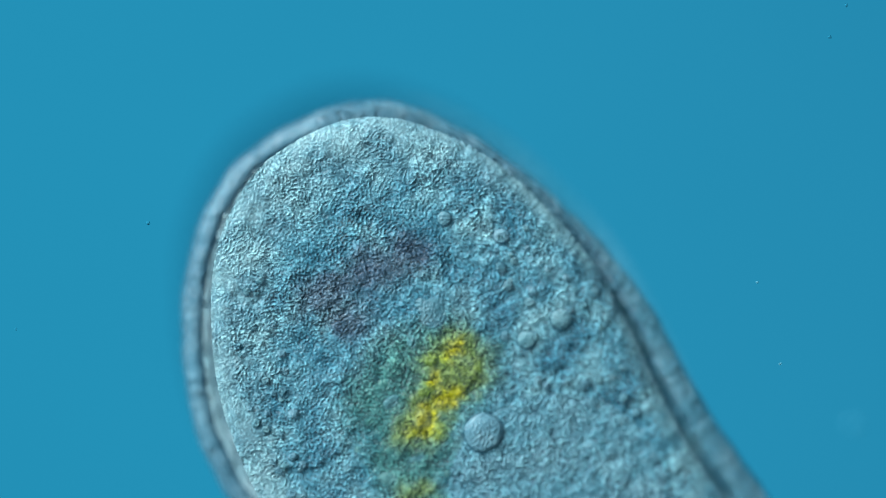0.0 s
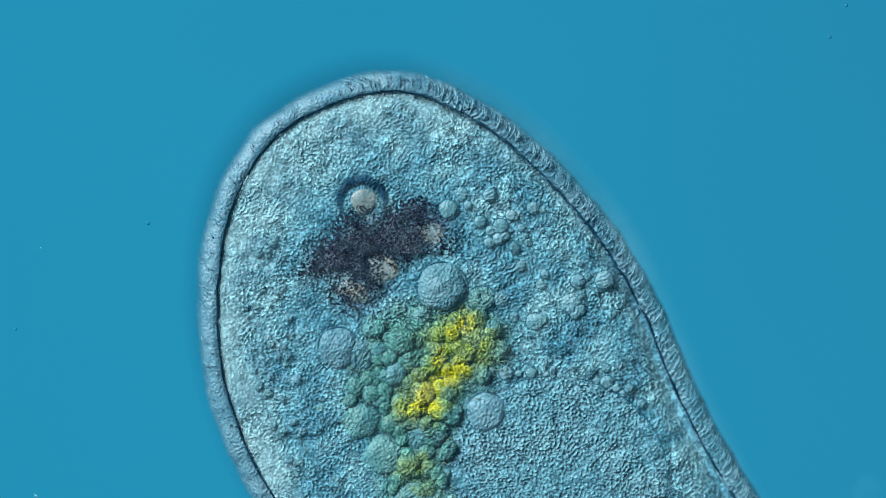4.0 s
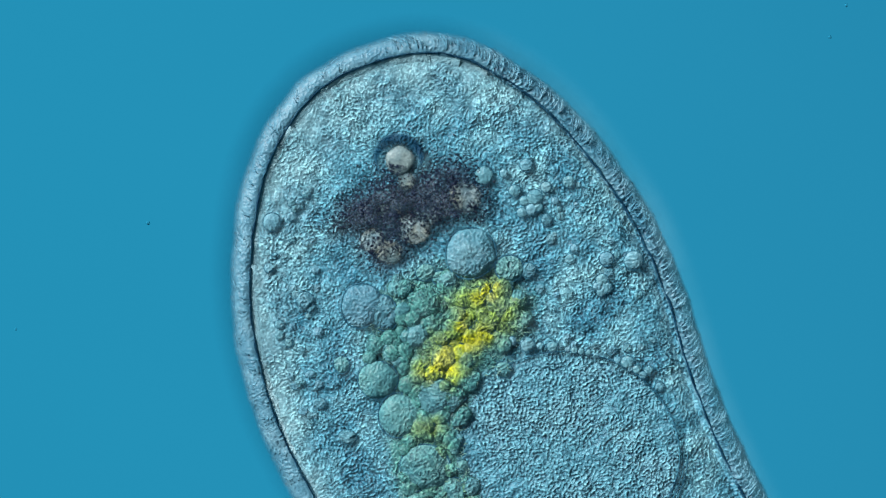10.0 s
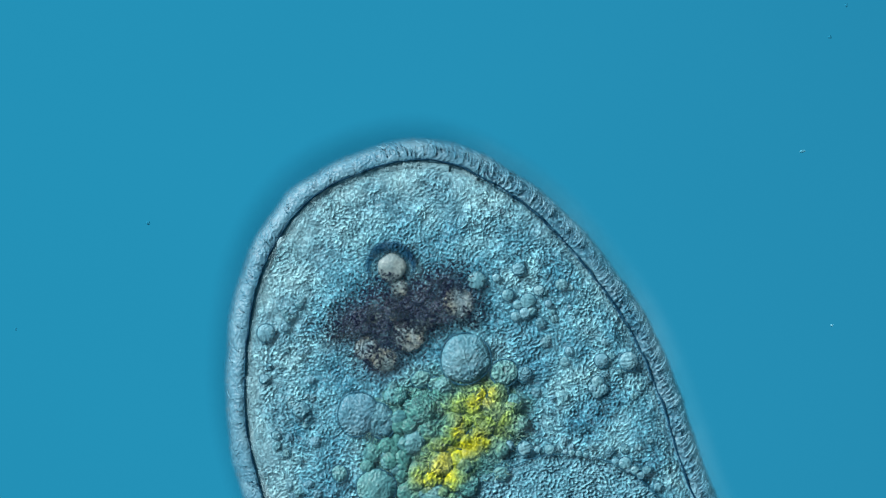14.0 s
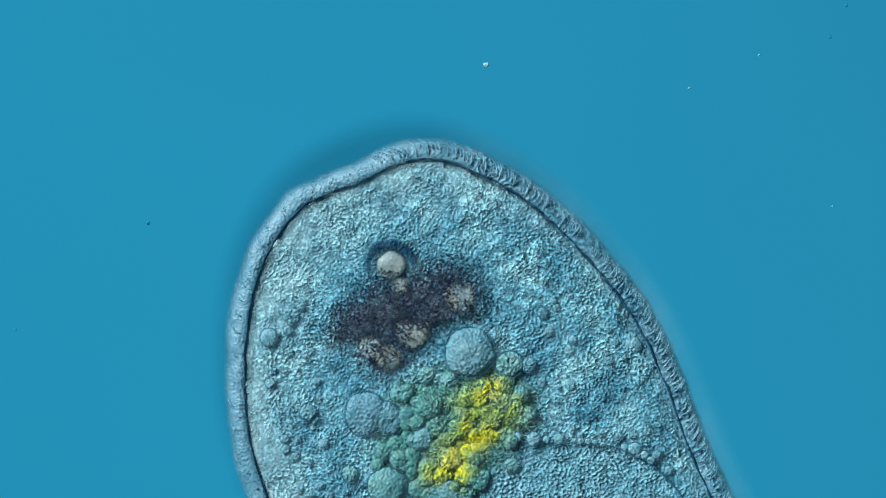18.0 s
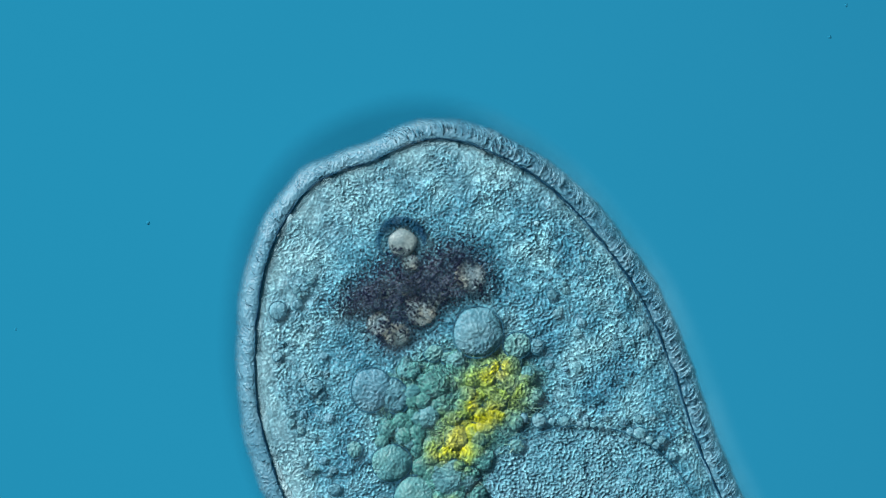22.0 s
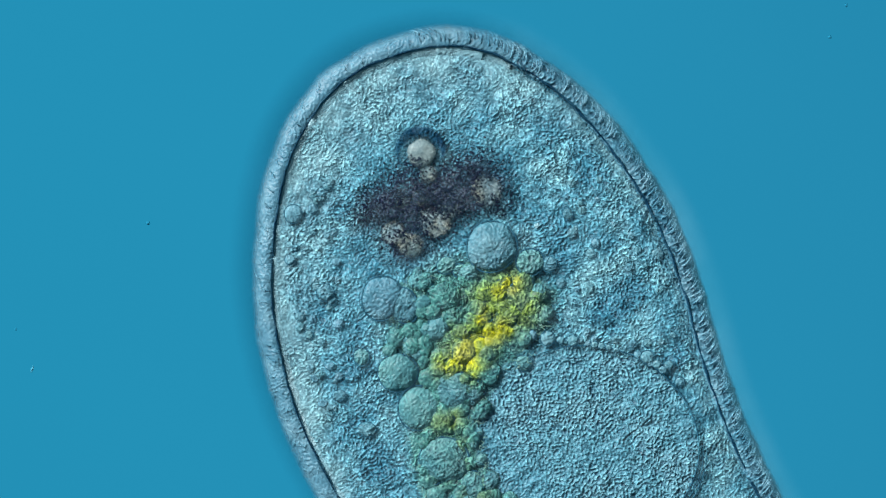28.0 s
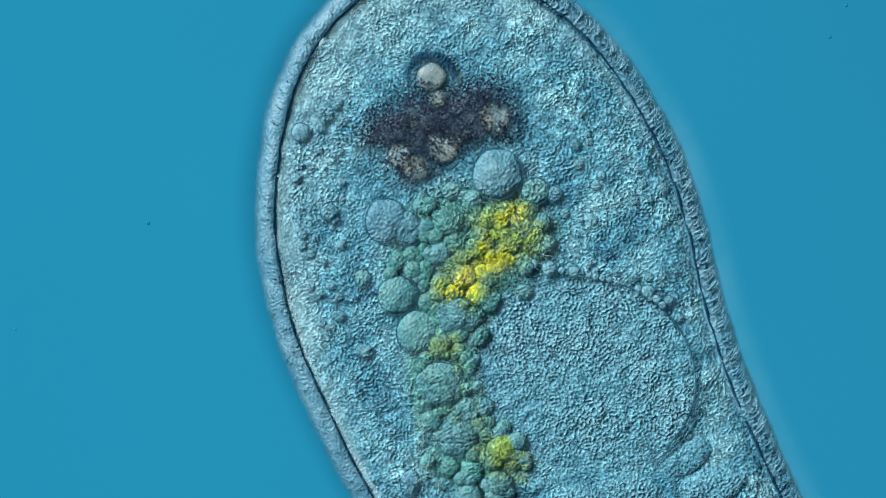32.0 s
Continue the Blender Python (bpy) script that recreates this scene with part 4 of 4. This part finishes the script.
def motions():
    walk(worm, [
        (0, pose(-0.1049, -0.1307, -0.0170, 2.8, 2.8, 9.60)),
        (0.5, pose(-0.1029, -0.1260, -0.0120, 2.8, 2.8, 8.89)),
        (1, pose(-0.1010, -0.1202, -0.0070, 2.7, 2.7, 8.33)),
        (1.5, pose(-0.1005, -0.1160, -0.0050, 2.4, 2.4, 8.01)),
        (2, pose(-0.0977, -0.1074, -0.0030, 2.1, 2.1, 7.32)),
        (2.5, pose(-0.0949, -0.1008, -0.0020, 1.7, 1.7, 6.76)),
        (3, pose(-0.0922, -0.0920, -0.0010, 1.3, 1.3, 6.25)),
        (3.5, pose(-0.0905, -0.0855, -0.0008, 1.0, 1.0, 5.85)),
        (5.5, pose(-0.0737, -0.0635, 0.0000, 0, 0, 4.41)),
        (6, pose(-0.0694, -0.0558, 0.0000, 0, 0, 3.90)),
        (6.5, pose(-0.0653, -0.0498, 0.0000, 0, 0, 3.33)),
        (7, pose(-0.0637, -0.0455, 0.0000, 0, 0, 3.12)),
        (8, pose(-0.0577, -0.0338, 0.0000, 0, 0, 2.64)),
        (8.5, pose(-0.0535, -0.0275, 0.0000, 0, 0, 2.23)),
        (9, pose(-0.0422, -0.0222, 0.0000, 0, 0, 0.92)),
        (9.5, pose(-0.0377, -0.0162, 0.0000, 0, 0, 0.47)),
        (10, pose(-0.0371, -0.0123, 0.0000, 0, 0, 0.47)),
        (10.5, pose(-0.0366, -0.0230, 0.0000, 0, 0, 0.25)),
        (11, pose(-0.0420, -0.1039, 0.0000, 0, 0, 0.32)),
        (11.5, pose(-0.0462, -0.1927, 0.0000, 0, 0, 0.38)),
        (12, pose(-0.0470, -0.2096, 0.0000, 0, 0, 0.41)),
        (12.5, pose(-0.0445, -0.2062, 0.0000, 0, 0, 0.17)),
        (13, pose(-0.0479, -0.2095, 0.0000, 0, 0, 2.29)),
        (13.5, pose(-0.0474, -0.2052, 0.0000, 0, 0, 2.09)),
        (14, pose(-0.0461, -0.2011, 0.0000, 0, 0, 2.08)),
        (14.5, pose(-0.0494, -0.2058, 0.0000, 0, 0, 4.34)),
        (16.5, pose(-0.0444, -0.1891, 0.0000, 0, 0, 3.43)),
        (17, pose(-0.0415, -0.1827, 0.0000, 0, 0, 2.79)),
        (17.5, pose(-0.0419, -0.1915, 0.0000, 0, 0, 4.39)),
        (18, pose(-0.0382, -0.1947, 0.0000, 0, 0, 5.08)),
        (18.5, pose(-0.0364, -0.1942, 0.0000, 0, 0, 5.13)),
        (19, pose(-0.0352, -0.1979, 0.0000, 0, 0, 6.32)),
        (19.5, pose(-0.0356, -0.1941, 0.0000, 0, 0, 5.91)),
        (20, pose(-0.0355, -0.1834, 0.0000, 0, 0, 5.05)),
        (20.5, pose(-0.0349, -0.1827, 0.0000, 0, 0, 5.91)),
        (21, pose(-0.0324, -0.1802, 0.0000, 0, 0, 5.40)),
        (21.5, pose(-0.0285, -0.1716, 0.0000, 0, 0, 4.26)),
        (22, pose(-0.0238, -0.1559, 0.0000, 0, 0, 3.27)),
        (22.5, pose(-0.0224, -0.1384, 0.0000, 0, 0, 2.60)),
        (23, pose(-0.0241, -0.1245, 0.0000, 0, 0, 4.79)),
        (23.5, pose(-0.0295, -0.1177, 0.0000, 0, 0, 5.85)),
        (24, pose(-0.0306, -0.1069, 0.0000, 0, 0, 5.28)),
        (24.5, pose(-0.0267, -0.0884, 0.0000, 0, 0, 4.46)),
        (25, pose(-0.0241, -0.0665, 0.0000, 0, 0, 3.67)),
        (25.5, pose(-0.0200, -0.0466, 0.0000, 0, 0, 2.80)),
        (27.5, pose(-0.0019, -0.0102, 0.0000, 0, 0, 0.26)),
        (28, pose(-0.0000, -0.0000, 0.0000, 0, 0, 0.00)),
        (28.5, pose(0.0034, 0.0156, 0.0000, 0, 0, -0.33)),
        (29, pose(0.0086, 0.0504, 0.0000, 0, 0, -0.64)),
        (29.5, pose(0.0133, 0.0763, 0.0000, 0, 0, -0.98)),
        (30, pose(0.0184, 0.0960, 0.0000, 0, 0, -1.44)),
        (30.5, pose(0.0147, 0.1127, 0.0000, 0, 0, -1.79)),
        (31, pose(0.0146, 0.1203, 0.0000, 0, 0, -2.04)),
        (31.5, pose(0.0126, 0.1256, 0.0000, 0, 0, -2.30)),
        (32, pose(0.0100, 0.1325, 0.0000, 0, 0, -2.64))
    ])
    for seg, i, origin in wall_parts:
        x, y = origin.x * 1000 + 784, 441 - origin.y * 1000
        if y > 1000:
            continue
        n = NORM[i]
        a, b = RING[i - SUB // 2], RING[(i + SUB // 2) % NR]
        ends = [Vector((p.x * 1000 + 784, 441 - p.y * 1000, 0)) for p in (a, b)]
        chord = b - a
        # the flank away from the lamp lies less deep
        deep = float(np.interp(n.x * -0.73 + n.y * 0.68, (-0.6, 0.2), (0.4, 1)))
        rows = []
        for t in (0, 1, 2, 3, 4, 6, 9, 13, 16.5, 19, 21, 23, 25.5, 28, 30, 32):
            da, db = (swell(t, p.y, p.x > 860) + notch(t, p.x, p.y) for p in ends)
            d = (da + db) / 2
            lean = math.degrees(math.atan2(db - da, chord.length)) * (1 if chord.cross(n).z > 0 else -1)
            rows.append((t, pose(origin.x + n.x * d, origin.y + n.y * d, float(np.interp(t, (0, 1, 2, 3, 4, 5.5), RIM_SINK)) * deep, 0, 0, lean)))
        walk(seg, rows)
        for ob in seg.children:
            if ob.name.startswith("basement_membrane"):
                walk(ob, [(t, pose(0, 0, z)) for t, z in ((0, -0.030), (1, -0.020), (2, -0.008), (3.5, 0), (32, 0))])
    for ob in sinking:
        p = ob.location.copy()
        walk(ob, [(t, pose(p.x, p.y, p.z + dz)) for t, dz in ((0, -0.014), (1, -0.012), (3, -0.006), (5.5, 0), (13.5, 0), (17, -0.010), (22, -0.013), (32, -0.013))])
    # early on the plane of focus lies lower: the gut stands above it, the eye is still sunk in the tissue
    for ob in eye_parts:
        p, turn = ob.location.copy(), math.degrees(ob.rotation_euler.z)
        deep = ob.name.split(".")[0] != "eye_pigment"
        rise = ((0, -0.030), (1, -0.028), (2, -0.021), (3, -0.014), (4.5, -0.006), (6, 0), (32, 0)) if deep else ((0, -0.021), (1, -0.0190), (2, -0.0150), (3, -0.0125), (4.5, -0.0090), (6, -0.005), (9, -0.0015), (13, 0), (32, 0))
        walk(ob, [(t, pose(p.x, p.y, p.z + dz, 0, 0, turn)) for t, dz in rise])
    for ob in late_rising:
        p, turn = ob.location.copy(), math.degrees(ob.rotation_euler.z)
        walk(ob, [(t, pose(p.x, p.y, p.z + dz, 0, 0, turn)) for t, dz in ((0, -0.018), (1, -0.016), (2, -0.013), (3.5, -0.009), (5.5, -0.004), (9, -0.001), (13, 0), (32, 0))])
    for ob in worm.children:
        if ob.name.split(".")[0] in ("gut_cell", "gut_lining", "food_mass", "filaments"):
            p, turn = ob.location.copy(), math.degrees(ob.rotation_euler.z)
            walk(ob, [(t, pose(p.x, p.y, p.z + dz, 0, 0, turn)) for t, dz in ((0, -0.015), (1, -0.013), (2, -0.009), (3.5, -0.004), (5.5, 0), (32, 0))])
    for ob in early:
        p = ob.location.copy()
        walk(ob, [(t, pose(p.x, p.y, p.z + dz)) for t, dz in ((0, -0.005), (1, -0.002), (2, 0), (2.5, 0), (3.5, -0.003), (5.5, -0.02), (32, -0.02))])
    # early on the painted halo lies deeper and shows less
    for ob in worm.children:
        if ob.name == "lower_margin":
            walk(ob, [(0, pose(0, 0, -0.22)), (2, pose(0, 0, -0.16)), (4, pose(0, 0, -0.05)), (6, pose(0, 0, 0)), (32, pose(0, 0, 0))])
    walk(clear_bleb, [(t, pose(*B(x, y), -0.06, 0, 0, turn)) for t, x, y, turn in ((0, 1519, 757, 0), (1, 1500, 772, 8), (2, 1512, 783, 15), (3.5, 1530, 835, 30), (5, 1580, 940, 45), (32, 1620, 1020, 60))])
    for ob, turn, rows in drifters:
        walk(ob, [(t, pose(*B(x, y), 0, 0, 0, turn + 8 * math.sin(t))) for t, x, y in rows])


motions()
